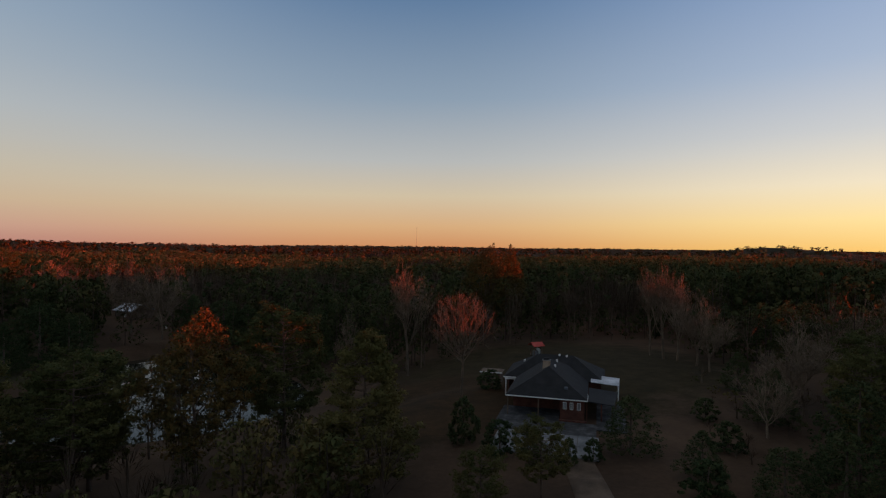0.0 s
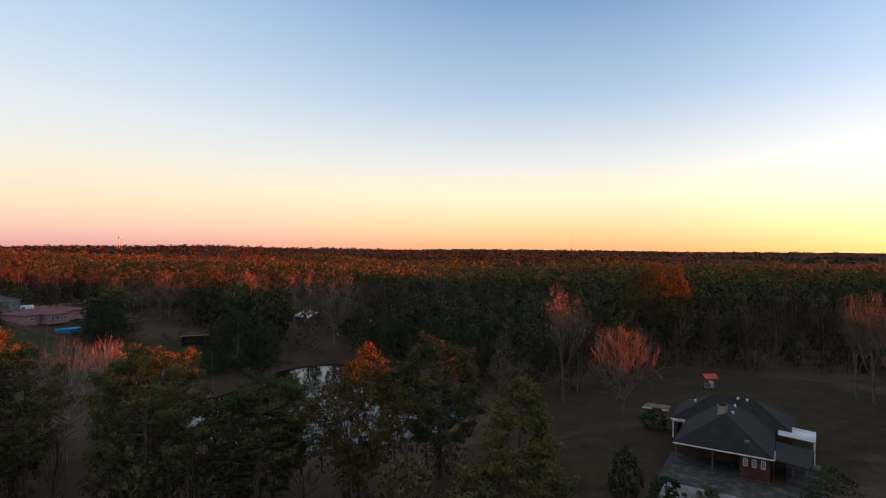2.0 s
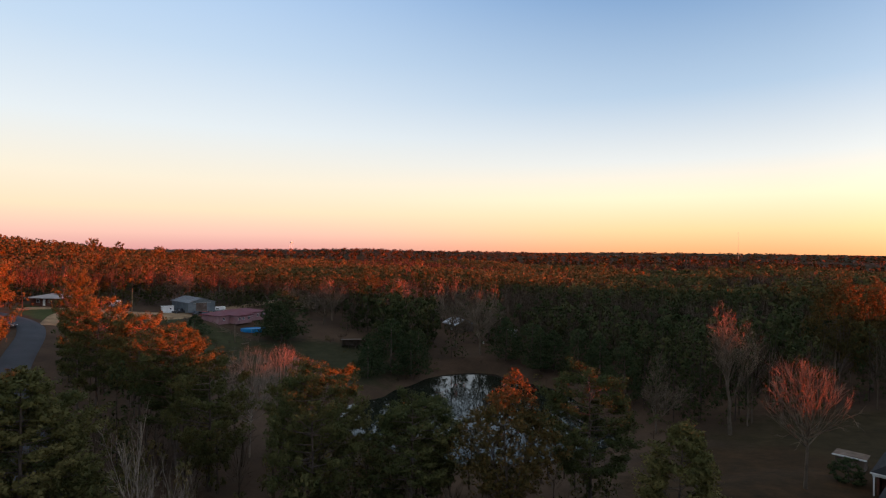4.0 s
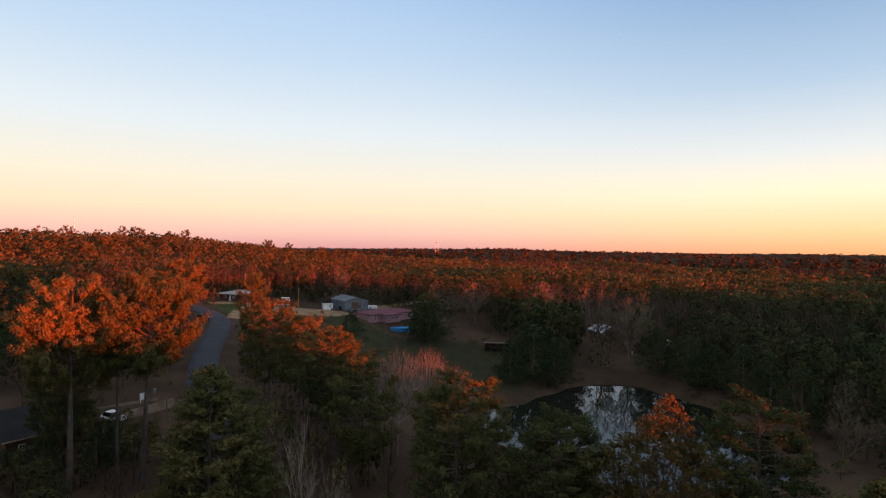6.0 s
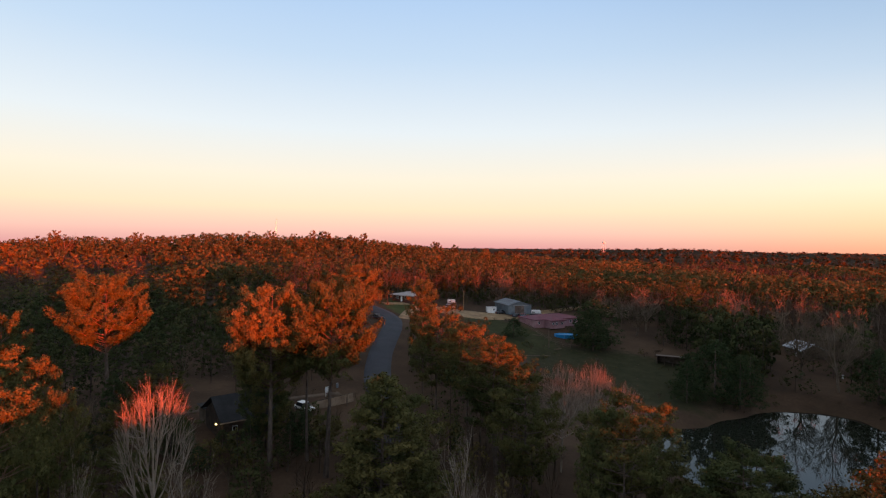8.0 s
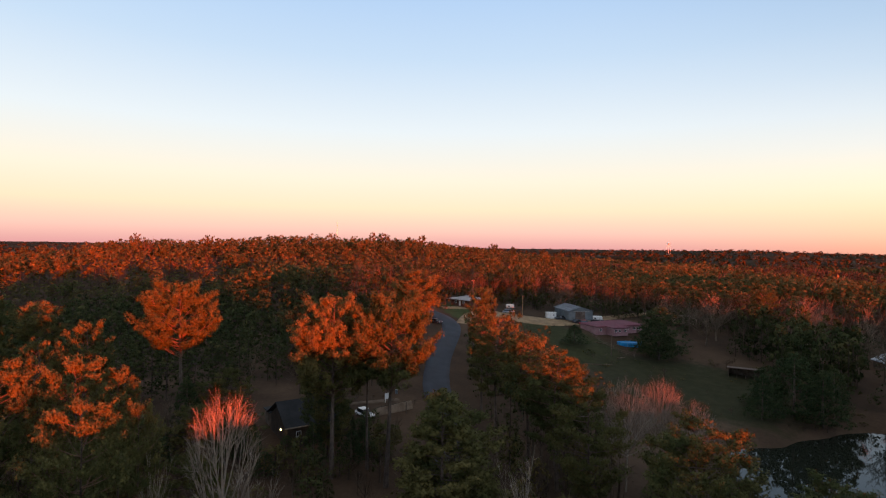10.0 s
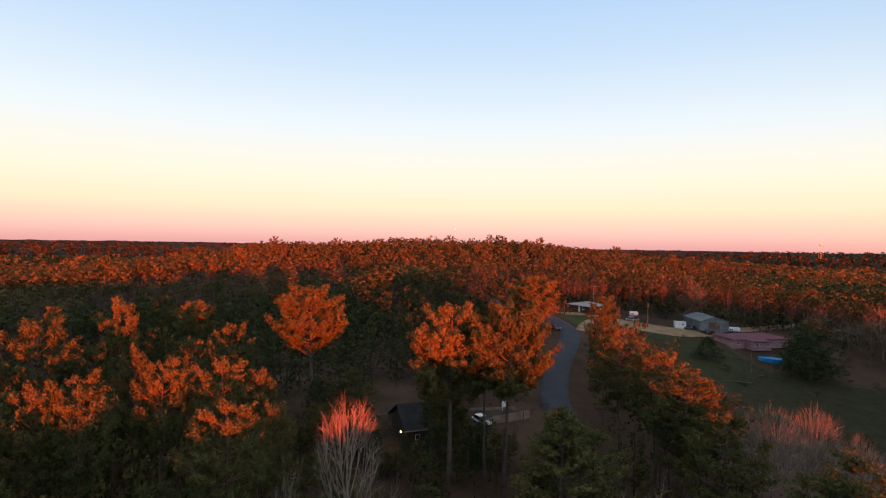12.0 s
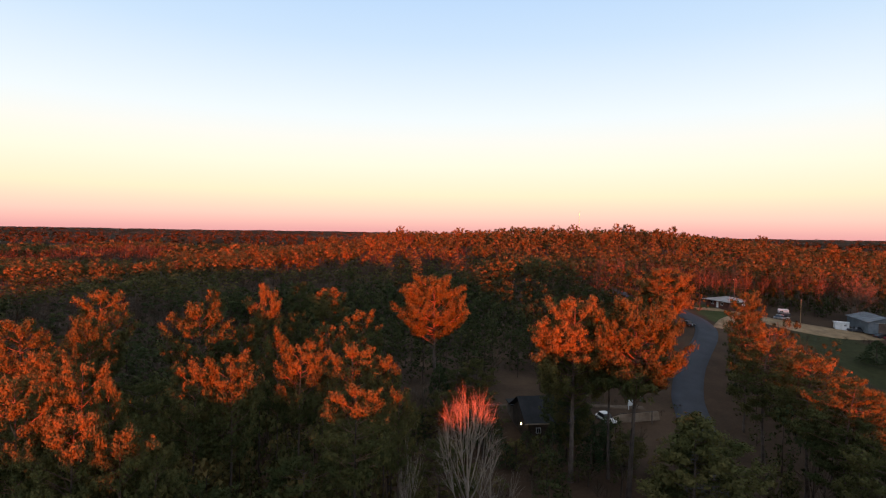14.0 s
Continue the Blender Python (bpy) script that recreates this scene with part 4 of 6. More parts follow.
def grow_woods():
    rng = np.random.default_rng(5)
    mid_pine = [unit(*puff_tree(101 + i, 17, st, 4.2, 10, 22, 0.6, 1.5, pk)) for i, (st, pk) in enumerate(((0.06, 0.45), (0.05, 0.3), (0.1, 0.5), (0.05, 0.25), (0.07, 0.4)))]
    fine_pine = [unit(*puff_tree(106 + i, 17, st, 4.2, 26, 14, 0.36, 0.85, pk)) for i, (st, pk) in enumerate(((0.06, 0.45), (0.05, 0.3), (0.1, 0.4)))]
    hid_pine = [unit(*puff_tree(131 + i, 17, 0.08, 4.0, 12, 5, 1.4, 1.9)) for i in range(3)]
    mid_bare = [unit(*far_bare(121 + i, 16, 100, 0.05)) for i in range(4)]
    near_far = [unit(*puff_tree(146 + i, 16, st, 4.2, 11, 8, 0.8, 1.35, pk)) for i, (st, pk) in enumerate(((0.25, 0.3), (0.18, 0.25), (0.3, 0.4), (0.22, 0.35)))]
    far_pine = [unit(*puff_tree(141 + i, 16, st, 4.2, 3, 11, 1.3, 2.5, pk)) for i, (st, pk) in enumerate(((0.45, 0.3), (0.35, 0.3), (0.5, 0.4), (0.4, 0.35)))]
    far_twig = [unit(*far_bare(161 + i, 16, 24, 0.14)) for i in range(3)]
    # the nearer woods
    x, y = jitter_grid(-290, 290, -190, 310, 5.4, rng)
    d, az = np.hypot(x, y), np.degrees(np.arctan2(-x, y))
    ok = (d < 265) & (az > -105) & (az < 145) & free(x, y)
    ok &= np.where(az > 40, d > 84, np.where(az > -22, d > 112, np.where(az > -46, d > 88, x > 44)))
    x, y, d, az = x[ok], y[ok], d[ok], az[ok]
    bare = rng.uniform(size=len(x)) < np.clip((patches(x, y, 40) - 0.42) * 2.2 + 0.1 + 0.35 * ((x > 30) & (y < 130)) + 0.25 * ((x > -10) & (y > 110)) + 0.3 * ((az < 36) & (x < 0) & (y > 125)) + 0.3 * ((x < -90) & (y > 130)), 0.06, 0.85)
    young = in_polygon([(-124, -20), (-215, -60), (-240, 10), (-180, 55), (-128, 38)], x, y)
    bare &= ~young & (x < 68)
    lane = ((az > 28.4) & (az < 31.5) & (d > 150) & (d < 235)) | ((az > 23.3) & (az < 24.7) & (d > 150) & (d < 215))
    h = (13 + 5.5 * patches(x, y, 17, 3.0)) * rng.uniform(0.92, 1.08, len(x)) * (1 + 0.12 * (rng.uniform(size=len(x)) > 0.95))
    h = np.where(young, rng.uniform(8, 11.5, len(x)), h)
    low = (az > 78) & (d < 266)
    h = np.where(low & ~young, rng.uniform(7.5, 11.5, len(x)), h)
    h = np.where((x > -10) & (y > 145), rng.uniform(15, 18, len(x)), h)
    h = np.where((x <= -10) & (az < 25) & (y > 125), rng.uniform(14, 17.5, len(x)), h)
    # heights towards the sun set by where its low light should fall
    h = np.where((x > 50) & (y < 62), rng.uniform(18, 20, len(x)), h)
    h = np.where((x > 50) & (y >= 62) & (y < 84), rng.uniform(17, 19.5, len(x)), h)
    h = np.where((x > 50) & (y >= 84) & (y < 131), rng.uniform(9.5, 11.5, len(x)), h)
    h = np.where((x > 50) & (np.abs(y - 0.176 * (x + 24.3) - 53.9) < 4.5), rng.uniform(15.2, 16.2, len(x)), h)
    h = np.where((x > 50) & (y >= 84) & (y < 101), rng.uniform(12, 13.5, len(x)), h)
    h = np.where((x > 50) & (x < 105) & (y >= 131) & (y < 148), rng.uniform(17.5, 20, len(x)), h)
    h = np.where((x > 44) & (np.abs(y - 0.176 * (x + 57) - 1.2) < 6), np.minimum(h, 17.5), h)
    r = rng.uniform(2.6, 4.3, len(x)) * np.where(young, 0.75, 1)
    # unseen tall dense wood edge beyond the garden, added to block the low sun
    ex, ey = jitter_grid(46, 80, -125, 46, 3.6, rng)
    x, y, bare, az = np.concatenate([x, ex]), np.concatenate([y, ey]), np.concatenate([bare, np.zeros(len(ex), bool)]), np.concatenate([az, np.zeros(len(ex))])
    h = np.concatenate([h, np.where(np.abs(ey - 0.176 * (ex + 57) - 1.2) < 6, rng.uniform(17, 18.2, len(ex)), rng.uniform(19.5, 21.8, len(ex)))])
    r = np.concatenate([r, rng.uniform(3.0, 4.4, len(ex))])
    # an unseen taller stand farther off towards the sun, added to shade the farm
    tx, ty = jitter_grid(165, 195, 150, 232, 4.6, rng)
    # gap for sun on the autumn trees; cut where it would be seen
    open_way = ((ty > 174.5) & (ty < 192)) | (ty > 1.13 * tx)
    tx, ty = tx[~open_way], ty[~open_way]
    ex = np.concatenate([ex, tx])
    x, y, bare = np.concatenate([x, tx]), np.concatenate([y, ty]), np.concatenate([bare, np.zeros(len(tx), bool)])
    h, r = np.concatenate([h, rng.uniform(24, 27, len(tx))]), np.concatenate([r, rng.uniform(3.6, 5, len(tx))])
    keep = np.concatenate([~lane, np.ones(len(ex), bool)])
    x, y, h, r, bare = x[keep], y[keep], h[keep], r[keep], bare[keep]
    hid = ((x > 44) & (y < 46)) | (x > 160)
    pine = ~bare & ~hid
    close = pine & (np.hypot(x, y) < 150)
    stand("near_pine_wood", fine_pine, x[close], y[close], h[close], r[close], [FARBARK, SHADED_NEEDLE], "young pine wood round the clearings, needles coloured as in shade", rng)
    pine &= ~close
    stand("pine_wood", mid_pine, x[pine], y[pine], h[pine], r[pine], [FARBARK, SHADED_NEEDLE], "dense pine wood, dark below and sunlit on top", rng)
    stand("edge_wood", hid_pine, x[hid], y[hid], h[hid], r[hid], [FARBARK, SHADED_NEEDLE], "unseen dense pine edge added beyond the garden to block the sun", rng)
    bare &= ~hid
    stand("bare_wood", mid_bare, x[bare], y[bare], h[bare] * 0.98, r[bare] * 1.0, [TWIG, TWIG], "leafless grey hardwoods between the pines", rng)
    # young growth along the feet of the woods
    ux, uy = jitter_grid(-275, 70, 20, 250, 4.6, rng)
    ud, ua = np.hypot(ux, uy), np.degrees(np.arctan2(-ux, uy))
    ok = (ud > 105) & (ud < 272) & (ua > -32) & (ua < 84) & free(ux, uy) & (rng.uniform(size=len(ux)) < np.where((ux < -170) & (uy > 60), 0.97, 0.6))
    ux, uy = ux[ok], uy[ok]
    uh = rng.uniform(2.5, 8, len(ux))
    foot = [unit(*puff_tree(231 + i, 8, 0.08, 3.4, 12, 9, 0.42, 0.95, 0.25)) for i in range(3)]
    stand("wood_edge_scrub", foot, ux, uy, uh, uh * rng.uniform(0.35, 0.55, len(ux)), [FARBARK, SHADED_NEEDLE], "dark young growth at the feet of the woods", rng)
    # the scrub below the tall trees near by
    low_pine = [unit(*puff_tree(201 + i, 8, 0.1, 3.2, 30, 16, 0.27, 0.75, 0.2)) for i in range(4)]
    low_bare = [unit(*far_bare(211 + i, 8, 70, 0.03)) for i in range(3)]
    x, y = jitter_grid(-130, 10, -80, 75, 4.3, rng)
    d, az = np.hypot(x, y), np.degrees(np.arctan2(-x, y))
    ok = (d > 30) & (d < 98) & (az > 6) & (az < 145) & (pond_depth(x, y) < -4)
    lot = in_polygon([(-26, 92), (-12, 52), (60, 30), (60, 140), (0, 130)], x, y) | in_polygon([(-150, 78), (-95, 66), (-72, 62), (-60, 75), (-88, 95)], x, y)
    near_road = in_polygon([(-78, 27), (-130, 40), (-160, 60), (-150, 66), (-100, 48), (-76, 40)], x, y)
    yard = in_polygon([(-114, 5), (-93, 5), (-90, 20), (-99, 36), (-114, 38)], x, y)
    ok &= ~lot & ~near_road & ~yard & (rng.uniform(size=len(x)) < np.where(az > 95, 0.95, 0.72))
    x, y, d, az = x[ok], y[ok], d[ok], az[ok]
    h = np.where(az > 97, rng.uniform(8, 14.5, len(x)), np.where(az > 70, rng.uniform(3, 6.5, len(x)), rng.uniform(4, 9, len(x))))
    r = rng.uniform(1.6, 3.0, len(x)) * (0.6 + h / 20)
    bare = rng.uniform(size=len(x)) < np.where(az > 97, 0.18, 0.42)
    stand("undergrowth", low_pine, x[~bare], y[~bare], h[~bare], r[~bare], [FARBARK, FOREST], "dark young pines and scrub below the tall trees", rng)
    stand("saplings", low_bare, x[bare], y[bare], h[bare], r[bare], [TWIG, TWIG], "grey leafless saplings in the scrub", rng)
    # weeds, seedlings and brush in the pasture, on the pond's banks and round the garden
    x, y = jitter_grid(-184, 60, 20, 160, 2.6, rng)
    pd = pond_depth(x, y)
    field = in_polygon(CLEARINGS[1], x, y) | ((pd > -14) & (pd < -1.2))
    side = in_polygon([(24, 40), (54, 40), (56, 92), (40, 88), (32, 66)], x, y)
    bank = in_polygon(CLEARINGS[3], x, y)
    verge = in_polygon([(-179, 92), (-174, 90), (-171, 122), (-176, 125)], x, y)
    ok = (pd < -1.0) & (rng.uniform(size=len(x)) < np.where(side, 0.5, np.where(field, 0.16 + 0.5 * (patches(x, y, 9) > 0.62), np.where(bank, 0.25, np.where(verge, 0.9, 0.0)))))
    x, y = x[ok], y[ok]
    h = rng.uniform(0.5, 1.9, len(x)) * (1 + 0.9 * (rng.uniform(size=len(x)) > 0.85))
    green = rng.uniform(size=len(x)) < 0.4
    stand("brush", low_bare, x[~green], y[~green], h[~green], h[~green] * 0.7, [TWIG, TWIG], "low brown brush and seedlings on the rough ground", rng)
    stand("weeds", [unit(*puff_tree(221, 8, 0.05, 4, 12, 6, 0.7, 1.1))], x[green], y[green], h[green] * 0.7, h[green] * 0.6, [FARBARK, FOREST], "low dark weeds and small evergreens", rng)
    # the woods up to the near hills
    x, y = jitter_grid(-790, 790, -520, 790, 7.6, rng)
    d, az = np.hypot(x, y), np.degrees(np.arctan2(-x, y))
    ok = (d >= 265) & (d < 760) & (az > -46) & (az < 138) & free(x, y)
    x, y = x[ok], y[ok]
    bare = rng.uniform(size=len(x)) < np.clip((patches(x, y, 60, 2.0) - 0.52) * 6 + 0.1, 0.03, 0.92)
    az = az[ok]
    ridge = in_polygon([(-290, -150), (-560, -190), (-620, 250), (-470, 330), (-280, 190)], x, y)
    bare &= ~ridge | (rng.uniform(size=len(x)) < 0.22)
    rise = 0.5 + 0.36 * patches(x, y, 24, 1.0) + 0.62 * patches(x, y, 70, 4.0)
    h = np.where((az > 90) & (d[ok] < 345), rng.uniform(7, 10.5, len(x)), rng.uniform(12.3, 14.3, len(x)) * rise) * (1 + 0.25 * (rng.uniform(size=len(x)) > 0.97))
    h, r = h * np.where(bare, 1.12, 1), rng.uniform(3.6, 5.6, len(x)) * (0.6 + h / 30)
    h = np.where(ridge & (az < 90), np.maximum(h * 0.94, rng.uniform(11.5, 14.5, len(x))), h)
    tall = ridge & ~bare & (rng.uniform(size=len(x)) < 0.03) & (np.hypot(x, y) > 330)
    umbrella = [unit(*pine_arrays(241 + i, 25, 0.66, 6.0, 9, 4, 9, 0.62, 1.25, peak=0.3, sprays=2)) for i in range(3)]
    stand("ridge_pines", umbrella, x[tall], y[tall], rng.uniform(15, 19.5, tall.sum()), rng.uniform(3.4, 5, tall.sum()), [FARBARK, FOREST], "tall old pines standing out along the ridge", rng)
    bare, keep = bare & ~tall, ~tall
    x, y, h, r, bare = x[keep], y[keep], h[keep], r[keep], bare[keep]
    close = ~bare & (np.hypot(x, y) < 500)
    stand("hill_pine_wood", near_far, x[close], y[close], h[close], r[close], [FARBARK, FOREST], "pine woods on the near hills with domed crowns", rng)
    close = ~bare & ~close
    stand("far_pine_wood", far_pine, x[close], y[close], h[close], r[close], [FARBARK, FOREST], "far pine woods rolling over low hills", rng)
    stand("far_bare_wood", far_twig, x[bare], y[bare], h[bare], r[bare], [TWIG, TWIG], "far leafless woods lit red by the low sun", rng)
    # single trees over the canopy of the plain
    lr, la = np.meshgrid(np.arange(math.log(740), math.log(3000), 0.024), np.arange(-48, 140, 1.5))
    n = lr.size
    d = np.exp(lr.ravel() + rng.uniform(-0.011, 0.011, n))
    a = np.radians(la.ravel() + rng.uniform(-0.6, 0.6, n))
    x, y = -np.sin(a) * d, np.cos(a) * d
    ok = np.ones(n, bool)
    for poly in CLEARINGS:
        ok &= ~in_polygon(poly, x, y)
    x, y, d = x[ok], y[ok], d[ok]
    bare = patches(x, y, 160, 5.0) + rng.normal(size=len(x)) * 0.08 > 0.6
    h = (14.5 + 6.5 * patches(x, y, 90, 7.0)) * rng.uniform(0.92, 1.08, len(x))
    r = d * 0.0065 * rng.uniform(0.8, 1.2, len(x))
    plain_pine = [unit(*puff_tree(151 + i, 16, 0.4, 4.2, 3, 6, 1.7, 2.5, 0.35)) for i in range(3)]
    stand("plain_wood", plain_pine, x[~bare], y[~bare], h[~bare], r[~bare], [FARBARK, HAZE_SHADE_WOOD], "pines standing over the wooded plain", rng)
    stand("plain_bare_wood", far_twig, x[bare], y[bare], h[bare], r[bare], [TWIG, TWIG], "leafless trees standing over the wooded plain", rng)
    # the closed canopy out to the horizon, lumpy with treetops
    lr, la = np.arange(math.log(745), math.log(4800), 0.015), np.radians(np.arange(-50, 142, 0.4))
    rr, aa = np.meshgrid(np.exp(lr), la, indexing="ij")
    rr = rr * (1 + rng.uniform(-0.005, 0.005, rr.shape))
    aa = aa + rng.uniform(-0.0022, 0.0022, aa.shape)
    x, y = (-np.sin(aa) * rr).ravel(), (np.cos(aa) * rr).ravel()
    lump = 2.5 + 3.5 * smooth(900, 2600, rr.ravel())
    top = 5 + 6 * patches(x, y, 90, 7.0) + 2 * patches(x, y, 35, 2.0) + rng.uniform(0, 1, x.size) * lump
    for poly in CLEARINGS:
        top = np.where(in_polygon(poly, x, y), 0.3, top)
    top = np.where(rr.ravel() < 755, -2.0, top)
    na = len(la)
    i = (np.arange(len(lr) - 1)[:, None] * na + np.arange(na - 1)[None]).ravel()
    ob = mesh_object("horizon_wood", np.stack([x, y, height(x, y) + top], -1), np.stack([i, i + 1, i + na + 1, i + na], -1), SHADED_CANOPY, smooth_faces=True)
    tagged(ob, "dark wooded plain reaching the horizon", "woods", kind="stuff")


grow_woods()
# ---------------------------------------------------------------- building helpers
def part(name, bm, mat, parent, label=""):
    """Links a bmesh as one mesh object under a thing or a part."""
    me = bpy.data.meshes.new(name)
    bmesh.ops.recalc_face_normals(bm, faces=bm.faces)
    bm.to_mesh(me)
    bm.free()
    for m in mat if isinstance(mat, (list, tuple)) else [mat]:
        me.materials.append(m)
    ob = new(name, me)
    ob.parent = parent
    return tagged(ob, label)


def thing(name, x, y, turn, label, category, group="", z=None, kind=""):
    ob = new(name)
    ob.empty_display_size = 0.5
    ob.matrix_basis = pose(x, y, ground_z(x, y) if z is None else z, 0, 0, turn)
    return tagged(ob, label, category, group, kind)


def boxes(*spans, bevel=0.0):
    """Boxes given as (x0, x1, y0, y1, z0, z1) in one bmesh."""
    bm = bmesh.new()
    for x0, x1, y0, y1, z0, z1 in spans:
        m = Matrix.LocRotScale(((x0 + x1) / 2, (y0 + y1) / 2, (z0 + z1) / 2), None, (x1 - x0, y1 - y0, z1 - z0))
        bmesh.ops.create_cube(bm, size=1, matrix=m)
    if bevel:
        bmesh.ops.bevel(bm, geom=bm.edges[:], offset=bevel, segments=2, affect="EDGES")
    return bm


def solid(verts, faces):
    bm = bmesh.new()
    vs = [bm.verts.new(v) for v in verts]
    for f in faces:
        bm.faces.new([vs[i] for i in f])
    return bm


def rod(x, y, z0, z1, r0, r1, sides=10, bm=None):
    bm = bm or bmesh.new()
    bmesh.ops.create_cone(bm, cap_ends=True, segments=sides, radius1=r0, radius2=r1, depth=z1 - z0, matrix=Matrix.Translation((x, y, (z0 + z1) / 2)))
    return bm


def hip_roof(x0, x1, y0, y1, z0, z1, thick=0.18, inset=None):
    """A hipped roof with thick eaves; the ridge runs along the longer side."""
    w, d = x1 - x0, y1 - y0
    k = min(w, d) / 2 if inset is None else inset
    if w >= d:
        r = [(x0 + k, (y0 + y1) / 2, z1), (x1 - k, (y0 + y1) / 2, z1)]
    else:
        r = [((x0 + x1) / 2, y0 + k, z1), ((x0 + x1) / 2, y1 - k, z1)]
    low = [(x0, y0, z0 - thick), (x1, y0, z0 - thick), (x1, y1, z0 - thick), (x0, y1, z0 - thick)]
    top = [(x0, y0, z0), (x1, y0, z0), (x1, y1, z0), (x0, y1, z0)]
    sides = [(0, 1, 5, 4), (1, 2, 6, 5), (2, 3, 7, 6), (3, 0, 4, 7), (3, 2, 1, 0)]
    if w >= d:
        sides += [(4, 5, 9, 8), (6, 7, 8, 9), (7, 4, 8), (5, 6, 9)]
    else:
        sides += [(4, 5, 8), (6, 7, 9), (7, 4, 8, 9), (5, 6, 9, 8)]
    return solid(low + top + r, sides)


def gable_roof(x0, x1, y0, y1, z0, z1, thick=0.15):
    """A ridge along x, with thick slopes."""
    ym = (y0 + y1) / 2
    a = [(x, y, z) for x in (x0, x1) for y, z in ((y0, z0), (ym, z1), (y1, z0), (y1, z0 - thick), (ym, z1 - thick), (y0, z0 - thick))]
    f = [(0, 1, 7, 6), (1, 2, 8, 7), (2, 3, 9, 8), (3, 4, 10, 9), (4, 5, 11, 10), (5, 0, 6, 11), (0, 5, 4, 1), (1, 4, 3, 2), (6, 7, 10, 11), (7, 8, 9, 10)]
    return solid(a, f)


def gable_wall(x0, x1, y0, y1, z0, z1, z2):
    """Walls with gable ends under a ridge along x."""
    ym = (y0 + y1) / 2
    a = [(x, y, z) for x in (x0, x1) for y, z in ((y0, z0), (y1, z0), (y1, z1), (ym, z2), (y0, z1))]
    return solid(a, [(0, 1, 2, 3, 4), (9, 8, 7, 6, 5), (0, 4, 9, 5), (4, 3, 8, 9), (3, 2, 7, 8), (2, 1, 6, 7), (1, 0, 5, 6)])


def window(parent, x, y, z, w, h, axis="y", mat=None, cols=2):
    """A framed window that stands a little proud of a wall facing -y or +x."""
    fr = []
    t = 0.07
    fr += [(-w / 2, w / 2, -h / 2, -h / 2 + t), (-w / 2, w / 2, h / 2 - t, h / 2), (-w / 2, -w / 2 + t, -h / 2 + t, h / 2 - t), (w / 2 - t, w / 2, -h / 2 + t, h / 2 - t)]
    fr += [(-w / 2 + t + (w - 2 * t) * i / cols - 0.02, -w / 2 + t + (w - 2 * t) * i / cols + 0.02, -h / 2 + t, h / 2 - t) for i in range(1, cols)]
    if axis == "y":
        sp = [(x + a, x + b, y - 0.06, y + 0.02, z + c, z + d) for a, b, c, d in fr]
        pane = [(x - w / 2 + t, x + w / 2 - t, y - 0.02, y + 0.01, z - h / 2 + t, z + h / 2 - t)]
    else:
        sp = [(x - 0.02, x + 0.06, y + a, y + b, z + c, z + d) for a, b, c, d in fr]
        pane = [(x - 0.01, x + 0.02, y - w / 2 + t, y + w / 2 - t, z - h / 2 + t, z + h / 2 - t)]
    win = part("window", boxes(*sp), WHITE, parent)
    part("pane", boxes(*pane), mat or GLASS, win)
    return win


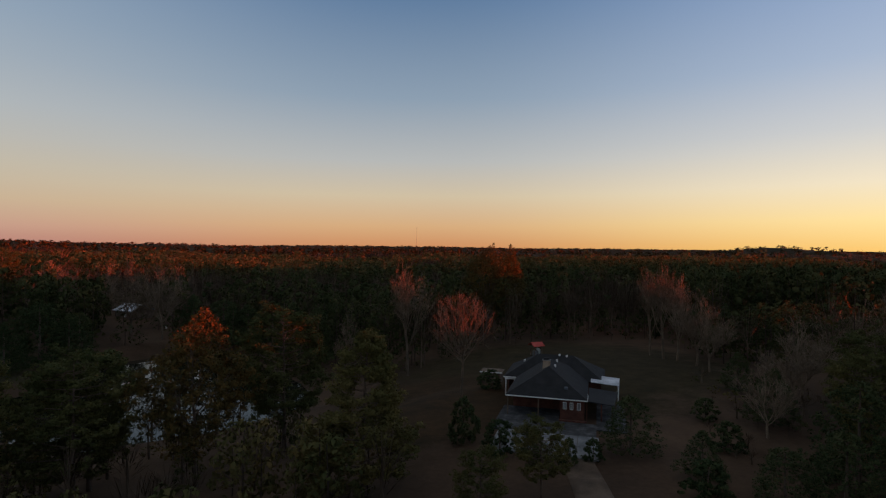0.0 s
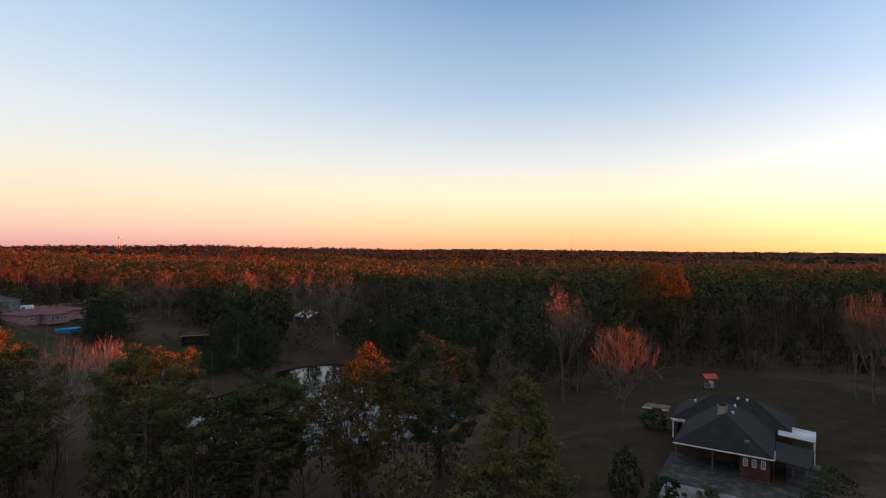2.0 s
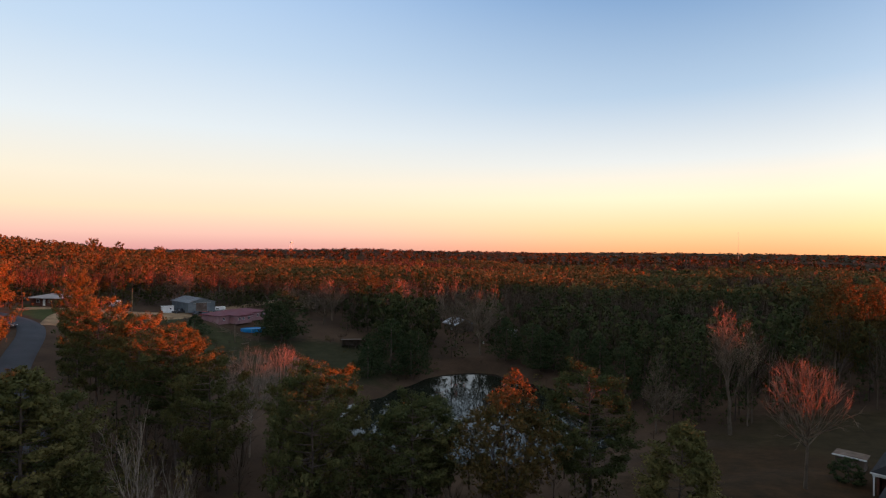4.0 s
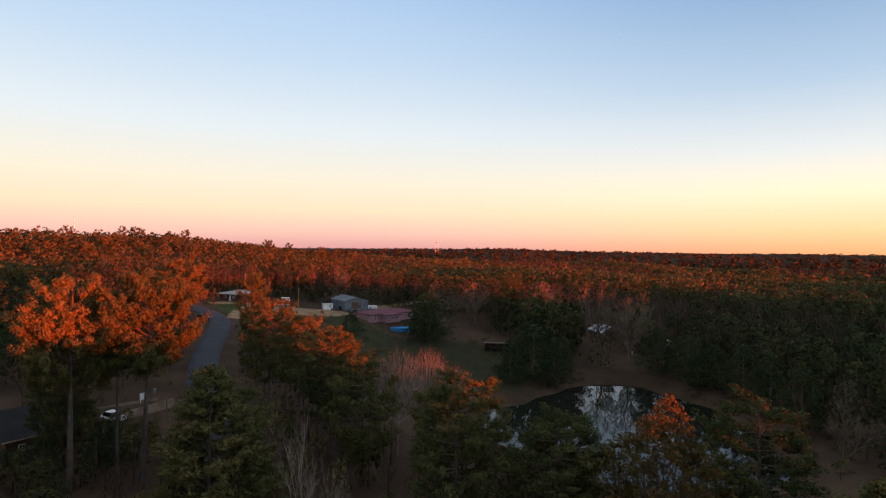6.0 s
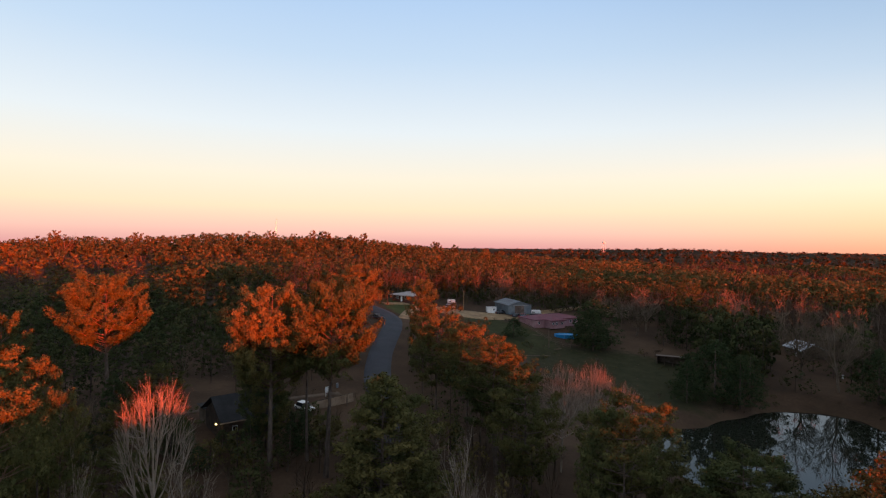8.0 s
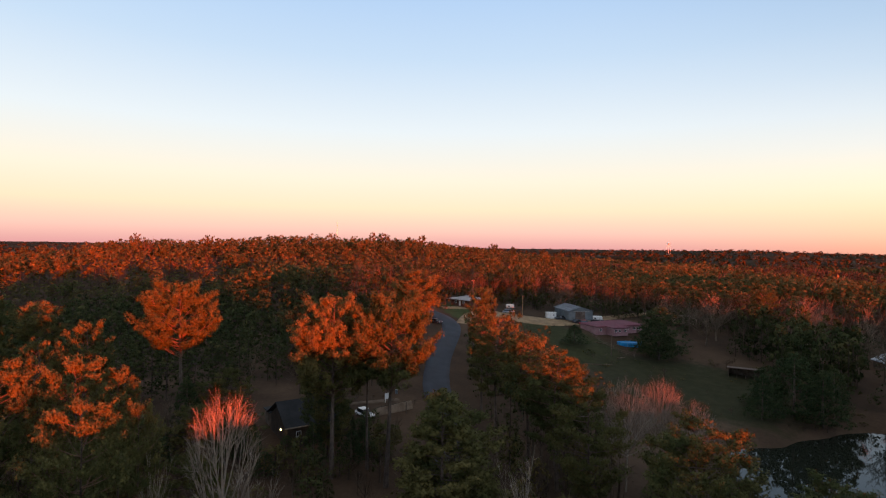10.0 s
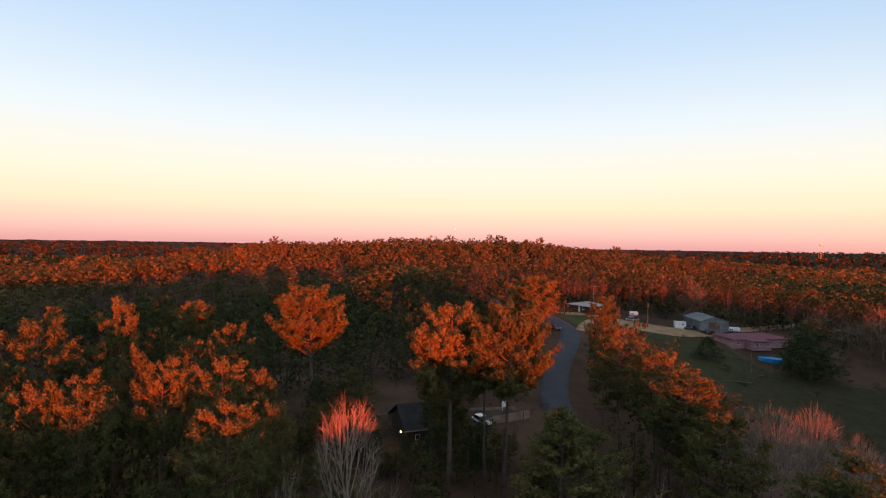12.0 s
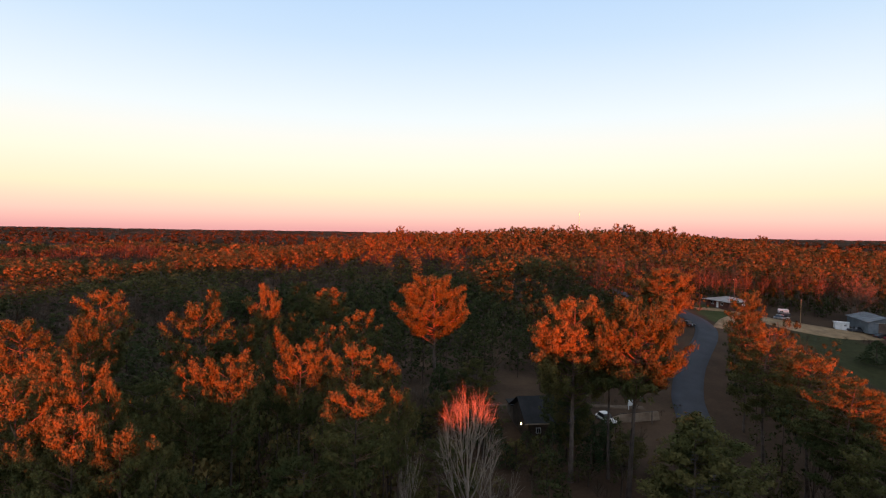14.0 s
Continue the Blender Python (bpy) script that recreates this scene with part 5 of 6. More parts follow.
# ---------------------------------------------------------------- the dark-roofed brick house
def brick_house():
    h = thing("brick_house", 8.3, 70.9, -15.8, "low brick house with a dark hipped shingle roof", "house", z=-0.1)
    part("front_wall", boxes((6.9, 9.9, 0.55, 0.8, 0, 2.6), (9.65, 9.9, 0.8, 10, 0, 2.6), (6.9, 7.15, 0.8, 4.2, 0, 2.6), (0.4, 6.9, 4.2, 4.45, 0, 2.6), (0.4, 0.65, 4.45, 10.2, 0, 2.6)), BRICK, h)
    part("rear_wall", boxes((-1.4, 12.0, 18.6, 18.85, 0, 2.6), (-1.4, -1.15, 10.6, 18.6, 0, 2.6), (11.75, 12.0, 10.0, 18.6, 0, 2.6), (-1.15, 0.65, 11.9, 12.15, 0, 2.6), (9.9, 11.75, 10.0, 10.25, 0, 2.6)), BRICK, h)
    part("ceiling", boxes((0.3, 9.9, 0.3, 10.2, 2.5, 2.58)), WHITE, h)
    part("roof", hip_roof(0, 10.3, 0, 15.6, 2.75, 5.65), SHINGLE, h, "dark shingle hip roof")
    part("rear_roof", hip_roof(-1.9, 12.6, 10.0, 19.3, 2.75, 5.5), SHINGLE, h, "dark shingle hip roof")
    part("fascia", boxes((-0.03, 10.33, -0.05, -0.004, 2.6, 2.74), (10.304, 10.35, 0, 3.2, 2.6, 2.74)), WHITE, h, "white eave board")
    part("gutter", boxes((-1.93, 0.0, 9.9, 9.99, 2.6, 2.74)), WHITE, h, "white gutter")
    part("downspout", boxes((10.2, 10.27, -0.1, -0.03, 0.0, 2.5)), BRICK, h)
    c = part("chimney", boxes((4.2, 5.2, 5.7, 6.5, 4.2, 6.3), bevel=0.03), TAN_BRICK, h, "tan brick chimney")
    part("chimney_band", boxes((4.13, 5.27, 5.63, 6.57, 6.302, 6.37), bevel=0.02), CONCRETE, c)
    part("chimney_cap", boxes((4.3, 5.1, 5.78, 6.42, 6.374, 6.6), bevel=0.03), SHINGLE, c, "dark metal chimney cap")
    for vx, vy, vz in ((5.8, 7.0, 5.35), (5.8, 10.5, 5.4), (5.9, 14.5, 5.45), (7.0, 14.4, 5.4), (0.6, 14.6, 4.3)):
        part("roof_vent", rod(vx, vy, vz - 0.5, vz + 0.2, 0.12, 0.15, 10), WHITE, h, "white roof vent")
    part("roof_box", boxes((7.35, 7.85, 1.5, 1.9, 3.2, 3.85), bevel=0.03), METAL, h, "dull metal roof box")
    for wx in (7.5, 8.35, 9.25):
        window(h, wx, 0.55, 1.75, 0.45, 0.9, mat=CONCRETE)
    part("planter", boxes((6.9, 10.2, -0.9, -0.55, 0, 0.35), bevel=0.04), BRICK, h)
    for px, py in ((-1.6, 10.2), (-0.3, 10.2), (0.25, 0.25), (4.2, 0.25)):
        part("porch_post", boxes((px - 0.07, px + 0.07, py - 0.07, py + 0.07, 0, 2.56)), WHITE if py > 5 else OLDWOOD, h)
    part("porch_beam", boxes((-1.75, 0.35, 10.15, 10.3, 2.3, 2.56)), WHITE, h)
    # lean-to and patio cover on the garden side
    lean = part("carport_roof", solid([(10.36, 0.6, 2.42), (13.5, 0.2, 2.2), (14.2, 6.9, 2.25), (10.36, 7.3, 2.5), (10.36, 0.6, 2.55), (13.5, 0.2, 2.33), (14.2, 6.9, 2.38), (10.36, 7.3, 2.63)], [(3, 2, 1, 0), (4, 5, 6, 7), (0, 1, 5, 4), (1, 2, 6, 5), (2, 3, 7, 6), (3, 0, 4, 7)]), SHINGLE, h, "dark low-pitched carport roof")
    for px, py in ((13.3, 0.5), (13.9, 6.5), (12.0, 0.6)):
        part("carport_post", boxes((px - 0.09, px + 0.09, py - 0.09, py + 0.09, 0, 2.25)), BRICK if px < 13 else OLDWOOD, h)
    part("patio_cover", solid([(10.6, 8.6, 3.05), (14.4, 8.4, 2.85), (14.6, 12.9, 2.85), (10.6, 13.2, 3.05), (10.6, 8.6, 3.13), (14.4, 8.4, 2.93), (14.6, 12.9, 2.93), (10.6, 13.2, 3.13)], [(3, 2, 1, 0), (4, 5, 6, 7), (0, 1, 5, 4), (1, 2, 6, 5), (2, 3, 7, 6), (3, 0, 4, 7)]), TINBRIGHT, h, "pale sheet-metal patio cover")
    for i in range(7):
        part("cover_rib", solid([(10.65, 8.9 + i * 0.6, 3.12), (14.45, 8.85 + i * 0.6, 2.93), (14.45, 8.89 + i * 0.6, 2.93), (10.65, 8.94 + i * 0.6, 3.12), (10.65, 8.9 + i * 0.6, 3.16), (14.45, 8.85 + i * 0.6, 2.965), (14.45, 8.89 + i * 0.6, 2.965), (10.65, 8.94 + i * 0.6, 3.16)], [(3, 2, 1, 0), (4, 5, 6, 7), (0, 1, 5, 4), (1, 2, 6, 5), (2, 3, 7, 6), (3, 0, 4, 7)]), TINBRIGHT, h)
    for px, py in ((14.3, 8.6), (14.4, 12.7)):
        part("cover_post", boxes((px - 0.06, px + 0.06, py - 0.06, py + 0.06, 0, 2.84)), WHITE, h)
    p = new("patio")
    p.matrix_basis = pose(8.3, 70.9, -0.02, 0, 0, -15.8)
    tagged(p, "worn grey concrete patio under the eaves", "patio", kind="structure")
    part("slab", boxes((-0.8, 6.8, -5.8, 4.1, -0.3, 0.1), (6.81, 11.4, -5.8, -1.0, -0.3, 0.1), (11.41, 15, -3.0, 9, -0.3, 0.09)), PATIO, p)
    d = new("driveway")
    d.matrix_basis = pose(8.3, 70.9, 0.05, 0, 0, -15.8)
    tagged(d, "pale concrete parking court before the house", "driveway", kind="structure")
    part("slab", boxes(*[(0.2 + i * 2.3, 2.45 + i * 2.3, -16.4 + j * 3.5, -12.95 + j * 3.5, -0.9, 0.08) for i in range(5) for j in (2, 1)]), CONCRETE, d)


brick_house()


def well_house():
    h = thing("well_house", 20.2, 117.0, 25, "small open well house with a red tin roof", "well house")
    for x in (-0.95, 0.95):
        for y in (-0.7, 0.7):
            part("post", boxes((x - 0.07, x + 0.07, y - 0.07, y + 0.07, 0, 2.1)), OLDWOOD, h)
    part("roof", gable_roof(-1.4, 1.4, -1.2, 1.2, 2.05, 2.8, 0.06), REDROOF, h, "red tin roof")
    part("well", rod(-0.2, 0, 0, 0.9, 0.6, 0.6, 14), CONCRETE, h)
    part("board", boxes((0.5, 0.58, -0.7, 0.7, 0.1, 1.4)), WHITE, h, "white board")


well_house()


def garden_shed():
    h = thing("garden_shed", 8.6, 93.0, -15, "low garden shed with a grey flat roof", "shed")
    part("wall", boxes((-1.6, 1.6, -1.2, 1.2, -0.3, 1.9)), OLDWOOD, h)
    part("roof", boxes((-1.85, 1.85, -1.45, 1.45, 1.904, 2.05)), OLDWOOD, h)
    part("trim", boxes((-1.9, 1.9, -1.5, -1.454, 1.9, 2.08)), WHITE, h)


garden_shed()


# ---------------------------------------------------------------- the farm over the meadow
def pink_house():
    h = thing("pink_house", -171.2, 123.8, 0, "long pink ranch house with a maroon metal roof", "house", z=1.9)
    h.matrix_basis = h.matrix_basis @ Matrix.Diagonal((0.9, 0.9, 0.86, 1))
    part("wall", boxes((-5.6, 5.4, 0.4, 23, -0.6, 2.9), (5.4, 9.6, 5.4, 12.4, -0.6, 2.8)), PINKWALL, h)
    part("roof", hip_roof(-6.2, 6.0, -0.2, 23.8, 3.0, 4.5, 0.16), PINKROOF, h, "maroon sheet roof")
    part("wing_roof", hip_roof(1.5, 10.2, 4.9, 12.9, 2.9, 4.1, 0.16), PINKROOF, h, "maroon sheet roof")
    for f in ((6.0, 6.06, -0.2, 4.85, 2.75, 2.99), (6.0, 6.06, 12.95, 23.8, 2.75, 2.99), (10.2, 10.26, 4.9, 12.9, 2.65, 2.89)):
        part("fascia", boxes(f), PINKROOF, h)
    for x, y in ((9.6, 6.5), (9.6, 8.3), (9.6, 11), (5.4, 2.4), (5.4, 15.5), (5.4, 19), (5.4, 21.5)):
        window(h, x + 0.001, y, 1.5, 1.0, 1.1, "x")
    door = part("door", boxes((5.41, 5.47, 13.4, 14.3, 0, 2.05)), WHITE, h)
    part("door_handle", rod(5.5, 13.55, 0.95, 1.05, 0.03, 0.03, 8), STEEL, door)
    part("air_unit", boxes((-3, -1.9, 24.2, 25.2, 0.2, 1.2), bevel=0.05), METAL, h)
    part("vent", rod(0.4, 6, 4.2, 4.9, 0.1, 0.1, 8), STEEL, h)


pink_house()


def barn():
    h = thing("barn", -191, 131, -12, "grey sheet-metal barn with a patched roof", "barn", z=4.9)
    part("wall", gable_wall(-8, 7.5, -5, 5, -0.6, 3.1, 4.5), BARNWALL, h)
    roof = part("roof", gable_roof(-8.4, 7.9, -5.5, 5.5, 3.05, 4.65, 0.1), METAL, h, "pale galvanised roof")
    slope = 1.6 / 5.5
    for k in range(12):
        x = -8.1 + k * 1.37
        y0, y1 = -5.4, -0.15
        part("roof_sheet", solid([(x, y0, 3.08 + 0.02), (x + 1.3, y0, 3.1), (x + 1.3, y1, 3.1 + (y1 - y0) * slope), (x, y1, 3.1 + (y1 - y0) * slope), (x, y0, 3.13), (x + 1.3, y0, 3.13), (x + 1.3, y1, 3.13 + (y1 - y0) * slope), (x, y1, 3.13 + (y1 - y0) * slope)], [(3, 2, 1, 0), (4, 5, 6, 7), (0, 1, 5, 4), (1, 2, 6, 5), (2, 3, 7, 6), (3, 0, 4, 7)]), BARNWALL if k in (3, 4, 7, 9) else METAL, roof)
    part("sliding_door", boxes((7.51, 7.6, -2.2, 1.8, -0.4, 2.8)), TINROOF, h, "rusty sliding door")
    part("rail", boxes((7.51, 7.64, -3.2, 3.6, 2.82, 2.92)), STEEL, h)


barn()


def small_shed(name, x, y, turn, w, d, ht, wall, roof, label, openings=()):
    h = thing(name, x, y, turn, label, "shed")
    part("wall", boxes((-w / 2, w / 2, -d / 2, d / 2, -0.3, ht)), wall, h)
    part("roof", solid([(-w / 2 - 0.25, -d / 2 - 0.25, ht + 0.15), (w / 2 + 0.25, -d / 2 - 0.25, ht + 0.15), (w / 2 + 0.25, d / 2 + 0.25, ht + 0.004), (-w / 2 - 0.25, d / 2 + 0.25, ht + 0.004), (-w / 2 - 0.25, -d / 2 - 0.25, ht + 0.24), (w / 2 + 0.25, -d / 2 - 0.25, ht + 0.24), (w / 2 + 0.25, d / 2 + 0.25, ht + 0.09), (-w / 2 - 0.25, d / 2 + 0.25, ht + 0.09)], [(3, 2, 1, 0), (4, 5, 6, 7), (0, 1, 5, 4), (1, 2, 6, 5), (2, 3, 7, 6), (3, 0, 4, 7)]), roof, h)
    for ox, oz, ow, oh in openings:
        window(h, ox, -d / 2 - 0.001, oz, ow, oh)
    return h


small_shed("white_shed", -192, 121, 70, 3.8, 2.8, 2.2, WHITE, WHITE, "small white wooden shed with a window", [(0.8, 1.4, 0.7, 0.7)])


def open_shed():
    h = thing("livestock_shed", -118, 140, 40, "weathered open-fronted shed in the pasture", "shed", z=-4.2)
    part("back_wall", boxes((-4.4, 4.4, 3.2, 3.32, -0.3, 2.3)), OLDWOOD, h)
    part("side_wall", boxes((-4.4, -4.28, -0.4, 3.19, -0.3, 2.5)), OLDWOOD, h)
    part("white_side_wall", boxes((4.28, 4.4, -0.4, 3.19, -0.3, 2.5)), TAN_BRICK, h, "pale boarded end wall")
    part("roof", solid([(-4.8, -0.9, 2.75), (4.8, -0.9, 2.75), (4.8, 3.7, 2.32), (-4.8, 3.7, 2.32), (-4.8, -0.9, 2.83), (4.8, -0.9, 2.83), (4.8, 3.7, 2.4), (-4.8, 3.7, 2.4)], [(3, 2, 1, 0), (4, 5, 6, 7), (0, 1, 5, 4), (1, 2, 6, 5), (2, 3, 7, 6), (3, 0, 4, 7)]), TINROOF, h, "rusty tin roof")
    for x in (-2.2, 0, 2.2):
        part("post", boxes((x - 0.08, x + 0.08, -0.5, -0.34, -0.3, 2.7)), OLDWOOD, h)


open_shed()


def road_building():
    h = thing("brick_building", -207, 91, 22, "low brick building with a pale metal hip roof", "building", z=8.8)
    part("wall", boxes((-5.2, 5.2, -4.6, 4.6, -0.8, 2.5)), BRICK, h)
    part("roof", hip_roof(-6.4, 6.4, -5.8, 5.8, 2.6, 3.9, 0.15), PALESHEET, h, "pale sheet roof")
    window(h, 2.0, -4.601, 1.5, 1.2, 1.0)
    window(h, -2.4, -4.601, 1.5, 1.2, 1.0)
    part("door", boxes((-0.5, 0.4, -4.68, -4.605, 0, 2.05)), WHITE, h)
    part("white_panel", boxes((5.205, 5.26, 1.0, 2.2, 0.8, 1.9)), WHITE, h)


road_building()


DARKWOOD = material("dark_stained_boards", [(0.03, 0.022, 0.017), (0.055, 0.04, 0.03), (0.085, 0.063, 0.048)], 0.9, 0.9, 10, 0.4)


def cottage():
    h = thing("cottage", -97, 13.0, -78, "dark-roofed cottage among the pines with porch lamps", "cottage", z=0.9)
    part("wall", gable_wall(-4.2, 4.2, -4.2, 5, -1.2, 2.6, 5.3), DARKWOOD, h)
    part("roof", gable_roof(-4.8, 4.8, -4.9, 5.6, 2.75, 5.7, 0.15), SHINGLE, h, "dark shingle roof")
    part("fascia", boxes((-4.8, 4.8, 5.61, 5.66, 2.58, 2.74)), TAN_BRICK, h)
    part("annex_wall", boxes((-0.6, 4.1, -8.4, -4.3, -1.2, 2.3)), OLDWOOD, h)
    part("annex_roof", boxes((-0.9, 4.4, -8.7, -4.95, 2.31, 2.45)), SHINGLE, h, "dark sheet roof")
    window(h, 2.4, 5.06, 1.4, 0.8, 0.9)


cottage()


def porch_lamp(x, y, z):
    h = thing("porch_lamp", x, y, 0, "small lit porch lamp under the eave", "lamp", "porch lamps", z=z)
    part("bracket", boxes((-0.12, 0.0, -0.03, 0.03, -0.02, 0.28)), STEEL, h)
    bm = bmesh.new()
    bmesh.ops.create_uvsphere(bm, u_segments=12, v_segments=8, radius=0.075, matrix=Matrix.Translation((0.14, 0, 0)))
    part("bulb", bm, LAMPGLOW, h, "glowing bulb")


porch_lamp(-91.2, 8.9, 3.45)
porch_lamp(-89.6, 16.9, 3.45)


def white_roof_house():
    h = thing("tin_roof_shack", -108.5, 192, -30, "shack with a shiny pale tin roof among trees", "shack", z=-3.8)
    part("wall", gable_wall(-5, 5, -4, 4, -0.4, 2.6, 4.4), OLDWOOD, h)
    roof = part("roof", gable_roof(-5.5, 5.5, -4.7, 4.7, 2.7, 4.9, 0.1), METAL, h, "pale tin roof")
    for k in range(8):
        x = -5.3 + k * 1.36
        part("roof_sheet", solid([(x, -4.65, 2.74), (x + 1.28, -4.65, 2.74), (x + 1.28, -0.1, 4.89), (x, -0.1, 4.89), (x, -4.65, 2.78), (x + 1.28, -4.65, 2.78), (x + 1.28, -0.1, 4.93), (x, -0.1, 4.93)], [(3, 2, 1, 0), (4, 5, 6, 7), (0, 1, 5, 4), (1, 2, 6, 5), (2, 3, 7, 6), (3, 0, 4, 7)]), METAL if k in (2, 5) else TINBRIGHT, roof)
    window(h, 1.5, -4.001, 1.2, 1.0, 1.0)


white_roof_house()
small_shed("pump_house", -85.5, 193, 20, 3.0, 2.6, 2.3, CONCRETE, WHITE, "small grey pump house with a pale roof")
small_shed("far_cabin", -180.5, 178.6, 60, 9.0, 5, 3.0, TAN_BRICK, TINROOF, "tan cabin with a rusty roof at the wood edge")


def pool():
    h = thing("above_ground_pool", -154.5, 129, 60, "oblong blue above-ground swimming pool on the lawn", "pool", z=ground_z(-154.5, 129) - 0.1)
    k = 28
    rim = [(math.cos(a) * 4.1 * (1 if abs(math.cos(a)) < 0.9 else 1), math.sin(a) * 2.2) for a in [2 * math.pi * i / k for i in range(k)]]
    bm = bmesh.new()
    for f0, z0, f1, z1 in ((1.0, -0.2, 1.02, 1.2), (1.02, 1.2, 0.95, 1.22), (0.95, 1.22, 0.93, 1.0)):
        a = [bm.verts.new((x * f0, y * f0, z0)) for x, y in rim]
        b = [bm.verts.new((x * f1, y * f1, z1)) for x, y in rim]
        for i in range(k):
            bm.faces.new((a[i], a[(i + 1) % k], b[(i + 1) % k], b[i]))
    part("liner", bm, BLUEVINYL, h)
    bm = bmesh.new()
    bm.faces.new([bm.verts.new((x * 0.935, y * 0.935, 1.05)) for x, y in rim])
    part("cover", bm, BLUEVINYL, h, "blue pool cover")
    for i in range(0, k, 4):
        x, y = rim[i]
        part("support", boxes((x * 1.03 - 0.04, x * 1.03 + 0.04, y * 1.03 - 0.04, y * 1.03 + 0.04, -0.2, 1.22)), STEEL, h)


pool()


# ---------------------------------------------------------------- vehicles
def car_body(length, width, tall, hood, rear, paint, name, x, y, turn, label, box=False):
    h = thing(name, x, y, turn, label, "car" if not box else "truck")
    z0, zm = 0.35, tall * 0.58
    bm = boxes((-length / 2, length / 2, -width / 2, width / 2, z0, zm), bevel=0.12)
    part("body", bm, paint, h)
    a0, a1 = -length / 2 + rear, length / 2 - hood
    cab = solid([(a0, -width / 2 + 0.05, zm - 0.02), (a1, -width / 2 + 0.05, zm - 0.02), (a1, width / 2 - 0.05, zm - 0.02), (a0, width / 2 - 0.05, zm - 0.02),
                 (a0 + 0.35, -width / 2 + 0.22, tall), (a1 - 0.65, -width / 2 + 0.22, tall), (a1 - 0.65, width / 2 - 0.22, tall), (a0 + 0.35, width / 2 - 0.22, tall)],
                [(0, 1, 5, 4), (1, 2, 6, 5), (2, 3, 7, 6), (3, 0, 4, 7), (4, 5, 6, 7), (3, 2, 1, 0)])
    part("glasshouse", cab, GLASS, h, "dark windows")
    part("roof_panel", boxes((a0 + 0.3, a1 - 0.6, -width / 2 + 0.2, width / 2 - 0.2, tall + 0.003, tall + 0.06), bevel=0.02), paint, h)
    for wx in (-length * 0.31, length * 0.32):
        for wy in (-width / 2 + 0.05, width / 2 - 0.05):
            bm = bmesh.new()
            bmesh.ops.create_cone(bm, cap_ends=True, segments=16, radius1=0.34, radius2=0.34, depth=0.22, matrix=pose(wx, wy, 0.34, 90))
            wheel = part("wheel", bm, RUBBER, h)
            bm = bmesh.new()
            bmesh.ops.create_cone(bm, cap_ends=True, segments=12, radius1=0.2, radius2=0.2, depth=0.25, matrix=pose(wx, wy, 0.34, 90))
            part("rim", bm, STEEL, wheel)
    for wy in (-width / 2 + 0.3, width / 2 - 0.3):
        part("headlight", boxes((length / 2 - 0.02, length / 2 + 0.03, wy - 0.15, wy + 0.15, 0.62, 0.78)), WHITE, h)
        part("tail_light", boxes((-length / 2 - 0.03, -length / 2 + 0.02, wy - 0.12, wy + 0.12, 0.62, 0.8)), CARRED, h)
    return h


car_body(4.5, 1.8, 1.45, 1.3, 0.6, WHITE, "parked_car", -103, 25.0, 20, "white car parked beside the cottage")
car_body(4.6, 1.8, 1.5, 1.3, 0.6, CARDARK, "parked_car", -179.5, 67.2, 25, "dark car standing at the road edge")
car_body(4.8, 1.9, 1.6, 1.2, 0.5, CARSILVER, "parked_car", -197.5, 104.8, 60, "silver car parked on the dirt yard")
car_body(5.2, 1.9, 1.8, 1.4, 1.6, CARDARK, "pickup_truck", -189.0, 124.0, 80, "dark pickup beside the white shed")
car_body(4.6, 1.8, 1.5, 1.3, 0.6, CARDARK, "parked_car", -183.0, 127.5, 100, "dark car parked by the barn")
car_body(4.8, 1.9, 1.7, 1.2, 0.4, CARRED, "parked_car", -181.0, 129.6, 70, "red and white car parked by the barn")
car_body(4.6, 1.8, 1.5, 1.3, 0.6, WHITE, "parked_car", -180.0, 142.5, 80, "white car parked behind the pink house")
car_body(4.6, 1.8, 1.5, 1.3, 0.6, CARDARK, "parked_car", -179.0, 146.0, 70, "dark car parked behind the pink house")


def camper(name, x, y, turn, length, label):
    h = thing(name, x, y, turn, label, "camper")
    part("shell", boxes((-length / 2, length / 2, -1.15, 1.15, 1.3, 2.6), bevel=0.15), WHITE, h)
    part("lower_body", boxes((-length / 2 + 0.05, length / 2 + 0.6, -1.1, 1.1, 0.5, 1.29), bevel=0.08), CARDARK, h, "dark lower body")
    part("stripe", boxes((-length / 2 + 0.2, length / 2 - 0.2, -1.158, -1.152, 1.45, 1.55)), CARDARK, h)
    window(h, -0.6, -1.153, 1.9, 1.0, 0.6)
    for wx in (-length * 0.25, length * 0.25):
        for wy in (-1.0, 1.0):
            bm = bmesh.new()
            bmesh.ops.create_cone(bm, cap_ends=True, segments=14, radius1=0.38, radius2=0.38, depth=0.25, matrix=pose(wx, wy, 0.38, 90))
            part("wheel", bm, RUBBER, h)
    part("chassis", boxes((-length / 2 + 0.2, length / 2 + 0.8, -0.5, 0.5, 0.4, 0.56)), CARDARK, h)


camper("camper_trailer", -184.3, 137.2, 60, 4.6, "white camper trailer beside the barn")
camper("truck_camper", -203.5, 108.5, 70, 3.2, "white camper parked on the dirt yard")


